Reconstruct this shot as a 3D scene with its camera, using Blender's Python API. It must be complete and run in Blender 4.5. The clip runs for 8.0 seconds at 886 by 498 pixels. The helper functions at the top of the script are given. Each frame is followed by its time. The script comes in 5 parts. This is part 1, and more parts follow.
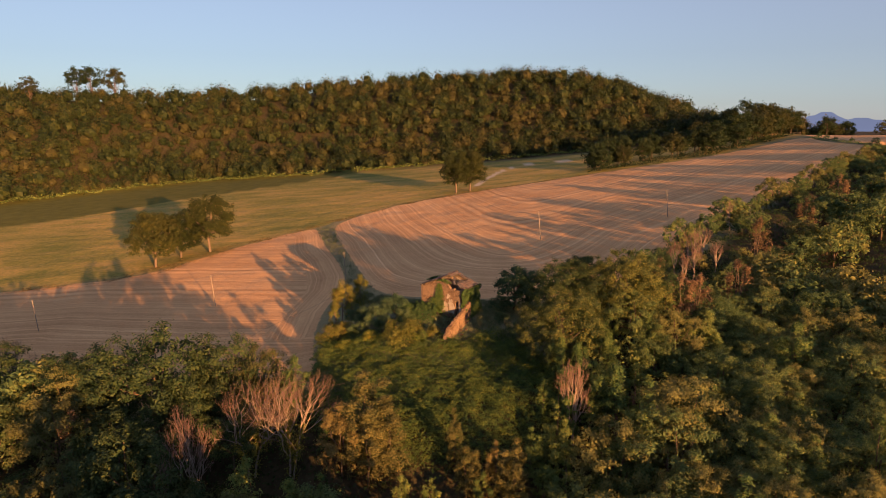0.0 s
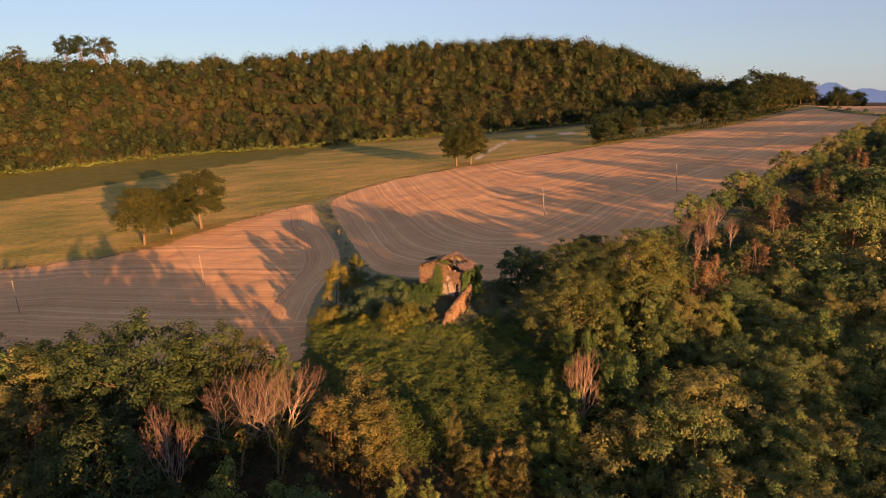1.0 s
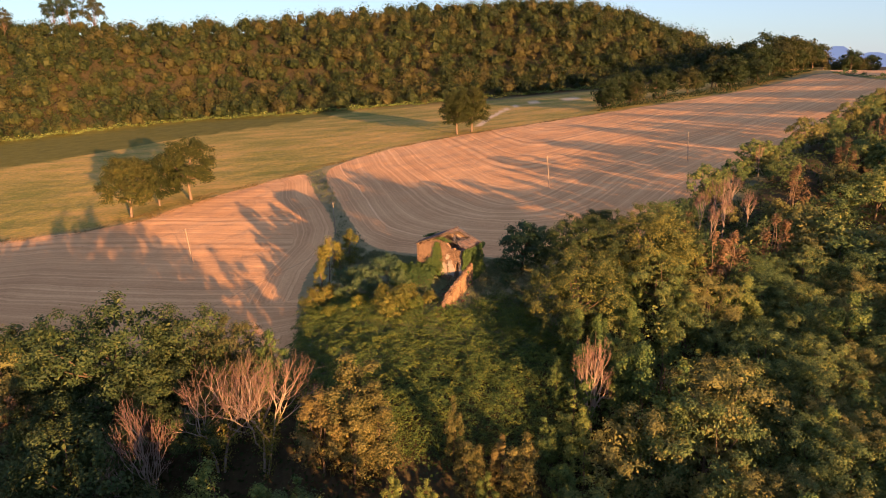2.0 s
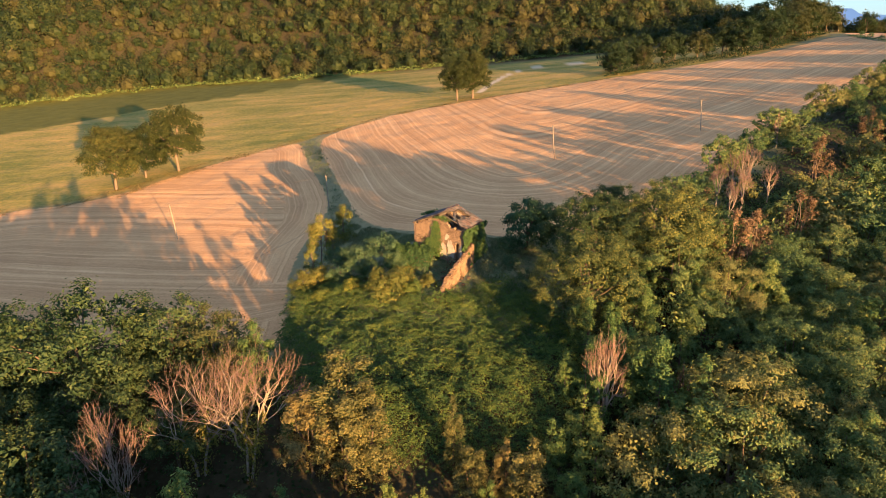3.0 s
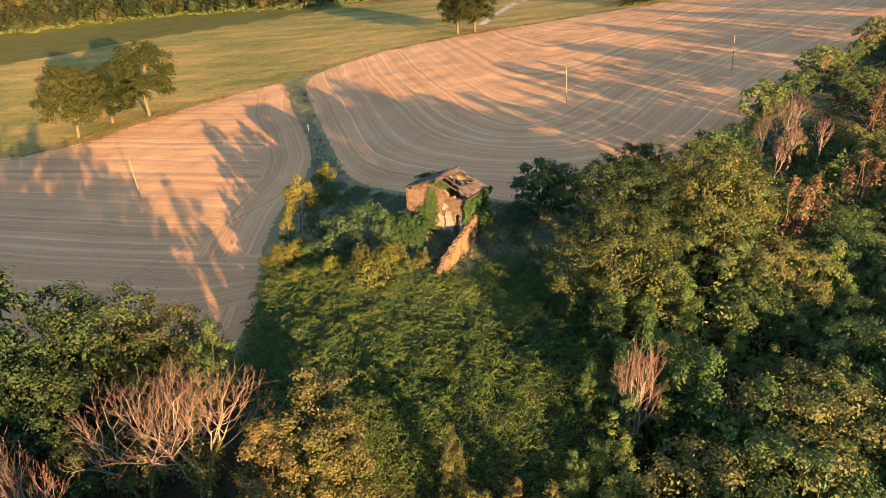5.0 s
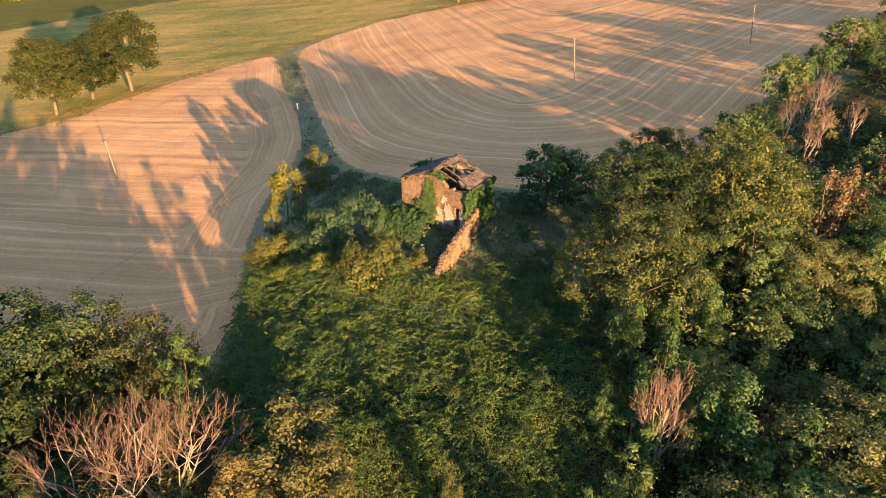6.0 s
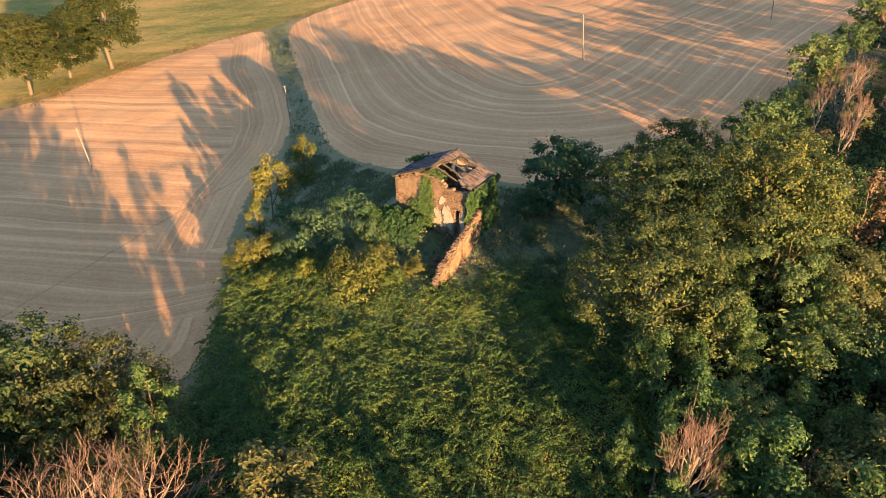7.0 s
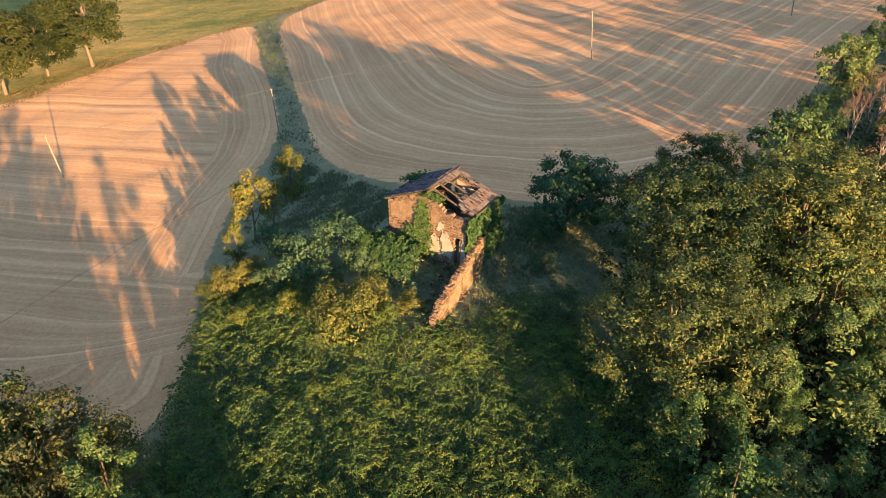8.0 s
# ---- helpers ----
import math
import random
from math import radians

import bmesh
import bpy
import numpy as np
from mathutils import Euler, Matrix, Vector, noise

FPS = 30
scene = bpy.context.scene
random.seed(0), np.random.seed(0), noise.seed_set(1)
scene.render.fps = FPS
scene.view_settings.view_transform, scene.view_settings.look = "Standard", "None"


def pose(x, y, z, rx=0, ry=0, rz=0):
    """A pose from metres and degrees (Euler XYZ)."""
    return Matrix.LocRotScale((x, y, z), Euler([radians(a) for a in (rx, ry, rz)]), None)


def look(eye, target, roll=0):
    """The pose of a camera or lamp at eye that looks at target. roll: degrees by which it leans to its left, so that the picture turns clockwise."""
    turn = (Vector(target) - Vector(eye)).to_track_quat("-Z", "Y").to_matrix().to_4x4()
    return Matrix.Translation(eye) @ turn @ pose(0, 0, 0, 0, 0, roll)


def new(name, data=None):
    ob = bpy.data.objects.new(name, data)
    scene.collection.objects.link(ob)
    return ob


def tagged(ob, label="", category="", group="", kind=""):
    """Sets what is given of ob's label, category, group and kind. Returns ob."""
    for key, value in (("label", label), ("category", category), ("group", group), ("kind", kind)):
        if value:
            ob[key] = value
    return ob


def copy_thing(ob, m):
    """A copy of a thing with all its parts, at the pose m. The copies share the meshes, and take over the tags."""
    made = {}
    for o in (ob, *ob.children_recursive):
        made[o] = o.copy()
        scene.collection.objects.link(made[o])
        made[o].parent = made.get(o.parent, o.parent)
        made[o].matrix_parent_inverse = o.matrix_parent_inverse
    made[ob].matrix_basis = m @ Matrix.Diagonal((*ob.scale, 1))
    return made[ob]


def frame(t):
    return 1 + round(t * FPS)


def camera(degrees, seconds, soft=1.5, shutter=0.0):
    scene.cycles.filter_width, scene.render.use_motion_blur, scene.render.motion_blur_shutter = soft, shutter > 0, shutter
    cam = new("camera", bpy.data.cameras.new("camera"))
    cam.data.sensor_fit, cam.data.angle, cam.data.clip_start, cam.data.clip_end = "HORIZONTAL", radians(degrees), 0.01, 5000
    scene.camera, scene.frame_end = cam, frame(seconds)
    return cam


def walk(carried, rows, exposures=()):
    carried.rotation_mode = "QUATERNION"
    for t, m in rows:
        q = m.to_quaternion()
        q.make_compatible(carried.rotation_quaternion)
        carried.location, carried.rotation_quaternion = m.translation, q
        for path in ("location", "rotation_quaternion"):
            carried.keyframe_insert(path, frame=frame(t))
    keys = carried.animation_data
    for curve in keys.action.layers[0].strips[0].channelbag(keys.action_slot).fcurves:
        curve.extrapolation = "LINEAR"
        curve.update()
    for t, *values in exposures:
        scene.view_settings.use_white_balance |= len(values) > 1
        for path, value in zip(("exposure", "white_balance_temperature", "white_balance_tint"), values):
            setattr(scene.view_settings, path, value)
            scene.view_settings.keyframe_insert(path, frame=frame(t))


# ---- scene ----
cam = camera(69.3, 8.0, 0.5)
METRES, EYE, TILT, LEAN, TURN = 55.0, 35.9, -11.3, 0.15, 0.0
ROWS = [
    (0.0, 0.0, 0.0, 0.0, -0.0, 0.0, -0.0),
    (0.5, 0.0015, 0.0571, 0.0093, 0.01, -1.03, 0.02),
    (1.0, 0.0031, 0.1154, 0.0186, 0.03, -2.46, 0.04),
    (1.5, 0.0048, 0.1747, 0.0283, 0.05, -3.94, 0.06),
    (3.0, 0.0091, 0.3573, 0.0587, 0.09, -8.42, 0.1),
    (3.5, 0.0106, 0.4194, 0.0689, 0.09, -9.9, 0.1),
    (4.0, 0.0122, 0.4821, 0.0793, 0.11, -11.39, 0.1),
    (4.5, 0.0137, 0.5448, 0.0891, 0.11, -12.84, 0.1),
    (6.0, 0.0175, 0.7307, 0.1188, 0.13, -16.89, 0.06),
    (6.5, 0.0182, 0.7941, 0.1291, 0.1, -18.16, 0.04),
    (7.0, 0.019, 0.8579, 0.1396, 0.1, -19.35, -0.02),
    (7.5, 0.02, 0.922, 0.1504, 0.09, -20.15, -0.07),
    (8.0, 0.0209, 0.9867, 0.1611, 0.09, -20.24, -0.09),
]
EXPOSURES = [(0.0, 1.78, 6150, 27), (1.5, 2.12, 6080, 30), (3.0, 2.69, 5150, 4), (4.5, 2.69, 5000, 1), (8.0, 2.73, 4680, -1)]
walk(cam, [(t, pose(0, 0, EYE, TILT, LEAN, TURN) @ pose(METRES * x, METRES * y, METRES * z, 90 + pitch, roll, yaw)) for t, x, y, z, yaw, pitch, roll in ROWS], EXPOSURES)

# ---- light: low evening sun behind the flight, clear sky ----
SUN_AZ, SUN_EL = 150.0, 5.9
world = bpy.data.worlds.new("evening_sky")
scene.world = world
world.use_nodes = True
wn = world.node_tree.nodes
sky = wn.new("ShaderNodeTexSky")
sky.sky_type = "NISHITA"
sky.sun_disc = False
sky.sun_elevation, sky.sun_rotation = radians(SUN_EL), radians(SUN_AZ)
sky.altitude, sky.air_density, sky.dust_density, sky.ozone_density = 400, 1.0, 0.2, 2.5
wn["Background"].inputs["Strength"].default_value = 0.0455
# haze thins the sky's colour
haze = wn.new("ShaderNodeHueSaturation")
haze.inputs["Saturation"].default_value = 0.64
world.node_tree.links.new(sky.outputs["Color"], haze.inputs["Color"])
blue = wn.new("ShaderNodeMix")
blue.data_type, blue.blend_type = "RGBA", "MULTIPLY"
blue.inputs[0].default_value, blue.inputs[7].default_value = 1.0, (0.73, 1.02, 1.06, 1)
world.node_tree.links.new(haze.outputs["Color"], blue.inputs[6])
veil = wn.new("ShaderNodeMix")
veil.data_type = "RGBA"
veil.inputs[0].default_value, veil.inputs[7].default_value = 0.29, (4.35, 3.85, 4.2, 1)
world.node_tree.links.new(blue.outputs[2], veil.inputs[6])
world.node_tree.links.new(veil.outputs[2], wn["Background"].inputs["Color"])
sun_data = bpy.data.lights.new("sun", "SUN")
sun_data.energy, sun_data.angle, sun_data.color = 5.0, radians(0.55), (1.0, 0.47, 0.13)
sun = new("sun", sun_data)
toward = Vector((math.sin(radians(SUN_AZ)) * math.cos(radians(SUN_EL)), math.cos(radians(SUN_AZ)) * math.cos(radians(SUN_EL)), math.sin(radians(SUN_EL))))
sun.matrix_world = look(toward * 300, (0, 0, 0))

# ---- materials ----
rng = np.random.default_rng(7)


class Mat:
    """A node material with short-hand for the usual nodes."""

    def __init__(self, name):
        self.m = bpy.data.materials.new(name)
        self.m.use_nodes = True
        self.t = self.m.node_tree
        self.bsdf = self.t.nodes["Principled BSDF"]
        self.out = self.t.nodes["Material Output"]

    def node(self, kind):
        return self.t.nodes.new(kind)

    def link(self, a, b):
        self.t.links.new(a, b)

    def coords(self, kind="Object"):
        return self.node("ShaderNodeTexCoord").outputs[kind]

    def attr(self, name):
        n = self.node("ShaderNodeAttribute")
        n.attribute_name = name
        return n.outputs["Fac"]

    def noise(self, scale, detail=4, rough=0.6, vec=None, out="Fac"):
        n = self.node("ShaderNodeTexNoise")
        n.inputs["Scale"].default_value, n.inputs["Detail"].default_value, n.inputs["Roughness"].default_value = scale, detail, rough
        self.link(vec if vec is not None else self.coords(), n.inputs["Vector"])
        return n.outputs[out]

    def math(self, op, a, b=0.0, c=0.0):
        n = self.node("ShaderNodeMath")
        n.operation = op
        for k, v in enumerate((a, b, c)):
            if isinstance(v, (int, float)):
                n.inputs[k].default_value = v
            else:
                self.link(v, n.inputs[k])
        return n.outputs[0]

    def ramp(self, fac, stops):
        n = self.node("ShaderNodeValToRGB")
        e = n.color_ramp.elements
        while len(e) < len(stops):
            e.new(0.5)
        for el, (p, c) in zip(e, stops):
            el.position, el.color = p, (*c, 1)
        self.link(fac, n.inputs[0])
        return n.outputs[0]

    def mix(self, fac, a, b, blend="MIX"):
        n = self.node("ShaderNodeMix")
        n.data_type, n.blend_type = "RGBA", blend
        for k, v in ((0, fac), (6, a), (7, b)):
            if isinstance(v, (int, float)):
                n.inputs[k].default_value = v
            elif isinstance(v, tuple):
                n.inputs[k].default_value = (*v, 1)
            else:
                self.link(v, n.inputs[k])
        return n.outputs[2]

    def bump(self, h, dist, strength=0.6):
        n = self.node("ShaderNodeBump")
        n.inputs["Strength"].default_value, n.inputs["Distance"].default_value = strength, dist
        self.link(h, n.inputs["Height"])
        self.link(n.outputs[0], self.bsdf.inputs["Normal"])

    def done(self, colour, rough=0.8, spec=0.3):
        if isinstance(colour, tuple):
            self.bsdf.inputs["Base Color"].default_value = (*colour, 1)
        else:
            self.link(colour, self.bsdf.inputs["Base Color"])
        self.bsdf.inputs["Roughness"].default_value = rough
        self.bsdf.inputs["Specular IOR Level"].default_value = spec
        return self.m


def leaf_material(name, dark, mid, light, accent=None, through_light=0.3, tone=None):
    """Foliage: colour by tree, by clump and by leaf, with light coming through the blades."""
    m = Mat(name)
    per_leaf = m.node("ShaderNodeNewGeometry").outputs["Random Per Island"]
    per_tree = m.attr(tone) if tone else m.node("ShaderNodeObjectInfo").outputs["Random"]
    clump = m.noise(0.55, 3, 0.6)
    f = m.math("ADD", m.math("MULTIPLY", per_leaf, 0.38), m.math("MULTIPLY", clump, 0.62))
    f = m.math("ADD", f, m.math("MULTIPLY", m.math("SUBTRACT", per_tree, 0.5), 0.30))
    col = m.ramp(f, [(0.22, dark), (0.5, mid), (0.8, light)])
    if accent:
        a = m.math("MULTIPLY", m.math("GREATER_THAN", per_tree, 0.72), 0.6)
        col = m.mix(a, col, accent)
    m.done(col, 0.6, 0.14)
    tr = m.node("ShaderNodeBsdfTranslucent")
    m.link(m.mix(0.4, col, (0.10, 0.16, 0.025)), tr.inputs["Color"])
    mixer = m.node("ShaderNodeMixShader")
    mixer.inputs[0].default_value = through_light
    m.link(m.bsdf.outputs[0], mixer.inputs[1])
    m.link(tr.outputs[0], mixer.inputs[2])
    m.link(mixer.outputs[0], m.out.inputs["Surface"])
    return m.m


M_OAK = leaf_material("oak_leaves", (0.009, 0.019, 0.009), (0.021, 0.038, 0.016), (0.05, 0.066, 0.024), (0.045, 0.046, 0.018))
M_FIELD_OAK = leaf_material("field_oak_leaves", (0.011, 0.02, 0.007), (0.034, 0.046, 0.013), (0.088, 0.086, 0.022))
M_ELM = leaf_material("elm_leaves", (0.04, 0.052, 0.0224), (0.112, 0.115, 0.0392), (0.23, 0.2, 0.063), (0.185, 0.145, 0.056))
M_OLIVE = leaf_material("olive_oak_leaves", (0.0173, 0.0374, 0.0168), (0.048, 0.077, 0.0294), (0.117, 0.138, 0.0434), (0.106, 0.101, 0.0378))
M_GREEN = leaf_material("hornbeam_leaves", (0.0441, 0.0903, 0.0299), (0.114, 0.171, 0.049), (0.233, 0.262, 0.0626))
M_RUST = leaf_material("rusty_leaves", (0.07, 0.05, 0.03), (0.16, 0.105, 0.06), (0.26, 0.18, 0.115))
M_YELLOW = leaf_material("yellow_leaves", (0.05, 0.07, 0.0196), (0.125, 0.138, 0.0294), (0.25, 0.215, 0.0448))
M_DARK = leaf_material("dark_leaves", (0.0297, 0.0648, 0.0364), (0.0675, 0.119, 0.0588), (0.132, 0.182, 0.0728))
M_BRAMBLE = leaf_material("bramble_leaves", (0.04, 0.088, 0.034), (0.13, 0.182, 0.04), (0.34, 0.315, 0.04), None, 0.42)
M_IVY = leaf_material("ivy_leaves", (0.03, 0.066, 0.026), (0.07, 0.125, 0.038), (0.13, 0.178, 0.042))
M_RAVINE = leaf_material("ravine_oak_leaves", (0.0419, 0.0805, 0.0345), (0.108, 0.161, 0.0567), (0.228, 0.241, 0.069), (0.173, 0.159, 0.0567))
M_GREAT = leaf_material("great_oak_leaves", (0.0138, 0.0331, 0.019), (0.0533, 0.081, 0.03), (0.211, 0.21, 0.045))
# undergrowth green taken near black, standing for shade between the trees
M_UNDER_SHADE = leaf_material("shaded_undergrowth_leaves", (0.0082, 0.02, 0.00735), (0.018, 0.038, 0.0126), (0.0328, 0.06, 0.0189))
M_WOODS = leaf_material("woodland_leaves", (0.0077, 0.016, 0.0077), (0.0253, 0.0399, 0.0132), (0.0704, 0.0798, 0.0242), (0.0605, 0.0513, 0.0198), tone="tone")
M_GRASS = leaf_material("rough_grass_blades", (0.075, 0.1, 0.055), (0.135, 0.16, 0.085), (0.22, 0.21, 0.12))
M_WEED = leaf_material("weed_leaves", (0.0825, 0.128, 0.0725), (0.165, 0.21, 0.109), (0.27, 0.283, 0.138))
M_DRYGRASS = leaf_material("dry_grass", (0.05, 0.045, 0.016), (0.11, 0.085, 0.032), (0.2, 0.14, 0.055))


def bark_material(name, a, b):
    m = Mat(name)
    n = m.noise(3.0, 5, 0.7)
    m.bump(m.noise(9.0, 4, 0.7), 0.03)
    return m.done(m.ramp(n, [(0.3, a), (0.7, b)]), 0.9, 0.2)


M_BARK = bark_material("bark", (0.05, 0.038, 0.028), (0.13, 0.10, 0.07))
M_PALEBARK = bark_material("pale_bark", (0.075, 0.058, 0.044), (0.17, 0.13, 0.10))
M_DEAD = bark_material("dead_wood", (0.16, 0.13, 0.108), (0.29, 0.245, 0.2))
M_TWIG = bark_material("dead_twigs", (0.12, 0.08, 0.066), (0.21, 0.145, 0.12))

# ---- the lie of the land ----


def smooth(t):
    t = np.clip(t, 0, 1)
    return t * t * (3 - 2 * t)


def bank(x):
    """The edge beyond which the land drops into the wooded ravine."""
    return 79 + 1.12 * 6 * np.logaddexp(0, (x - 14) / 6)


def wood_edge(x):
    """The lower edge of the wood on the hill."""
    return 338 + 18 * np.exp(-((x - 10) / 90.0) ** 2) - 60 * smooth((-x - 110) / 110) + 0.12 * np.maximum(x, 0)


def hill_crest(x):
    """Height of the wooded hill along its crest."""
    return np.interp(x, [-420, -329, -275, -204, -149, -77, -27, 40, 84, 105, 124, 142, 158, 178, 197, 230], [56, 54, 51, 48.5, 52, 59, 63.5, 67, 68, 65.5, 62, 56, 50, 41, 34, 28])


def land(x, y):
    x, y = np.asarray(x, float), np.asarray(y, float)
    a, b = np.clip(x, -260, 260) / 100, (np.clip(y, 40, 330) - 150) / 100
    z = 3.98 + 10.07 * a + 7.31 * b - 1.48 * a * b + 1.2 * a * a - 1.69 * b * b
    z = z + 4.8 * np.exp(-(((x + 1.5) / 13) ** 2 + ((y - 105) / 12) ** 2))
    z = z - (8 + 1.0 * smooth((x - 4) / 8) - 3.5 * smooth((x - 17) / 19)) * smooth((bank(x) - y) / 1.35 / 16)
    rise = smooth((y - wood_edge(x)) / 150) / (1 + np.exp((x - 212) / 9))
    z = z + rise * np.maximum(hill_crest(x) - z, 0)
    z = z - 45 * smooth((y - wood_edge(x) - 150) / 200) / (1 + np.exp((x - 205) / 12))
    z = z - 14 * smooth((x - 170) / 90) * smooth((y - 235) / 80)
    far = smooth((np.hypot(x, y) - 650) / 900)
    return z * (1 - far) - 25 * far


def land_at(x, y):
    return float(land(x, y))


def signed_distance(px, py, poly):
    """Distance to the outline of a field, positive inside."""
    best = np.full(px.shape, 1e9)
    inside = np.zeros(px.shape, bool)
    for (x0, y0), (x1, y1) in zip(poly, poly[1:] + poly[:1]):
        dx, dy = x1 - x0, y1 - y0
        k = np.clip(((px - x0) * dx + (py - y0) * dy) / (dx * dx + dy * dy), 0, 1)
        best = np.minimum(best, np.hypot(px - x0 - k * dx, py - y0 - k * dy))
        cross = ((y0 > py) != (y1 > py)) & (px < dx * (py - y0) / (dy if abs(dy) > 1e-9 else 1e-9) + x0)
        inside ^= cross
    return np.where(inside, best, -best)


def rounded(poly, times=3):
    """Cuts the corners of an outline."""
    for _ in range(times):
        out = []
        for (x0, y0), (x1, y1) in zip(poly, poly[1:] + poly[:1]):
            out += [(0.75 * x0 + 0.25 * x1, 0.75 * y0 + 0.25 * y1), (0.25 * x0 + 0.75 * x1, 0.25 * y0 + 0.75 * y1)]
        poly = out
    return poly


FIELD_WEST = rounded([(-260, 142), (-109, 152.5), (-84, 156), (-73, 160), (-64, 173), (-52, 186), (-40.5, 197), (-36, 188), (-32.6, 172.6), (-27, 158), (-22.6, 144), (-21.5, 134), (-23.4, 121), (-23, 108), (-20.6, 98), (-19.8, 92), (-24, 83), (-45, 88), (-80, 98), (-260, 104)], 2)
FIELD_EAST = rounded([(-33, 203), (-16.5, 222.5), (7.6, 236.5), (34, 245), (60, 254.5), (116, 272), (146, 290), (165, 306), (170, 301), (163, 280), (160, 258), (161, 240), (160, 230), (124, 203), (97, 178), (73, 160), (55, 144), (44, 130), (33, 118), (20, 113.5), (8, 113.5), (0, 118), (-9.5, 125), (-15, 131), (-18, 140), (-21.4, 151), (-27, 169), (-33, 188)], 2)
FIELD_FAR = rounded([(172, 300), (166, 280), (164, 258), (165, 238), (230, 210), (330, 300), (330, 360), (200, 352), (176, 318)], 2)
CROP_WEST = rounded([(-260, 200), (-163, 232), (-132, 254), (-112, 279), (-87, 296), (-53, 330), (-40, 350), (-95, 356), (-140, 345), (-172, 322), (-205, 288), (-260, 262)], 2)

# ---- ground: one sheet, fine in the middle and coarse towards the horizon ----
def axis(lo, hi, step, reach):
    mid = list(np.arange(lo, hi + step / 2, step))
    out, d = [], step
    v = hi
    while v < reach:
        d *= 1.22
        v += d
        out.append(v)
    low, d, v = [], step, lo
    while v > -reach:
        d *= 1.22
        v -= d
        low.append(v)
    return np.array(low[::-1] + mid + out)


def mesh_from(name, verts, faces_flat, per_face, materials, smooth_shade=False):
    """A mesh from arrays: all faces have per_face corners."""
    me = bpy.data.meshes.new(name)
    n = len(faces_flat) // per_face
    me.vertices.add(len(verts))
    me.vertices.foreach_set("co", np.asarray(verts, np.float32).ravel())
    me.loops.add(len(faces_flat))
    me.loops.foreach_set("vertex_index", np.asarray(faces_flat, np.int32))
    me.polygons.add(n)
    me.polygons.foreach_set("loop_start", np.arange(n, dtype=np.int32) * per_face)
    me.polygons.foreach_set("use_smooth", np.full(n, smooth_shade))
    for m in materials:
        me.materials.append(m)
    me.update(calc_edges=True)
    return me


def put_attribute(me, name, values):
    a = me.attributes.new(name, "FLOAT", "POINT")
    a.data.foreach_set("value", np.asarray(values, np.float32))


def fbm(x, y, scale, seed):
    """Cheap rolling noise for arrays, about -1 to 1."""
    r = np.random.default_rng(seed)
    out = np.zeros(np.shape(x))
    amp, f = 1.0, 1.0 / scale
    for _ in range(4):
        for _ in range(3):
            th, ph = r.uniform(0, 6.283), r.uniform(0, 6.283)
            out = out + amp / 3 * np.sin(6.283 * f * (np.cos(th) * x + np.sin(th) * y) + ph)
        amp, f = amp * 0.55, f * 1.9
    return out


xs, ys = axis(-125, 185, 1.0, 4300), axis(62, 262, 1.0, 4300)
gx, gy = np.meshgrid(xs, ys)
gx, gy = gx.ravel(), gy.ravel()
gz = land(gx, gy) + 0.10 * fbm(gx, gy, 14, 3) * smooth((600 - np.hypot(gx, gy)) / 100)
nx, ny = len(xs), len(ys)
i, j = np.meshgrid(np.arange(nx - 1), np.arange(ny - 1))
k = (j * nx + i).ravel()
ground_mesh = mesh_from("ground", np.stack([gx, gy, gz], 1), np.stack([k, k + 1, k + 1 + nx, k + nx], 1).ravel(), 4, [], True)
d_west, d_east = signed_distance(gx, gy, FIELD_WEST), signed_distance(gx, gy, FIELD_EAST)
d_far, d_crop = signed_distance(gx, gy, FIELD_FAR), signed_distance(gx, gy, CROP_WEST)
headland = [(-40.5, 197), (-36, 188), (-32.6, 172.6), (-27, 158), (-22.6, 144), (-21.5, 134), (-23.4, 121), (-23, 108), (-20.6, 98), (-19.8, 92), (-24, 83)]
d_head = np.full(gx.shape, 1e9)
for (x0, y0), (x1, y1) in zip(headland, headland[1:]):
    kk = np.clip(((gx - x0) * (x1 - x0) + (gy - y0) * (y1 - y0)) / ((x1 - x0) ** 2 + (y1 - y0) ** 2), 0, 1)
    d_head = np.minimum(d_head, np.hypot(gx - x0 - kk * (x1 - x0), gy - y0 - kk * (y1 - y0)))
south = [(-300, 106), (-80, 99), (-45, 89.5), (-24, 84), (-18, 82)]
d_south = gy - np.interp(gx, [p[0] for p in south], [p[1] for p in south])
d_turn = 0.9 * d_head + 4.0 * np.maximum(gy - 97, 0)
across = -4.5 * np.log(np.exp(-np.clip(d_south, -20, 300) / 4.5) + np.exp(-np.clip(d_turn, -20, 300) / 4.5))
def line_distance(line):
    best = np.full(gx.shape, 1e9)
    for (x0, y0), (x1, y1) in zip(line, line[1:]):
        q = np.clip(((gx - x0) * (x1 - x0) + (gy - y0) * (y1 - y0)) / ((x1 - x0) ** 2 + (y1 - y0) ** 2), 0, 1)
        best = np.minimum(best, np.hypot(gx - x0 - q * (x1 - x0), gy - y0 - q * (y1 - y0)))
    return best


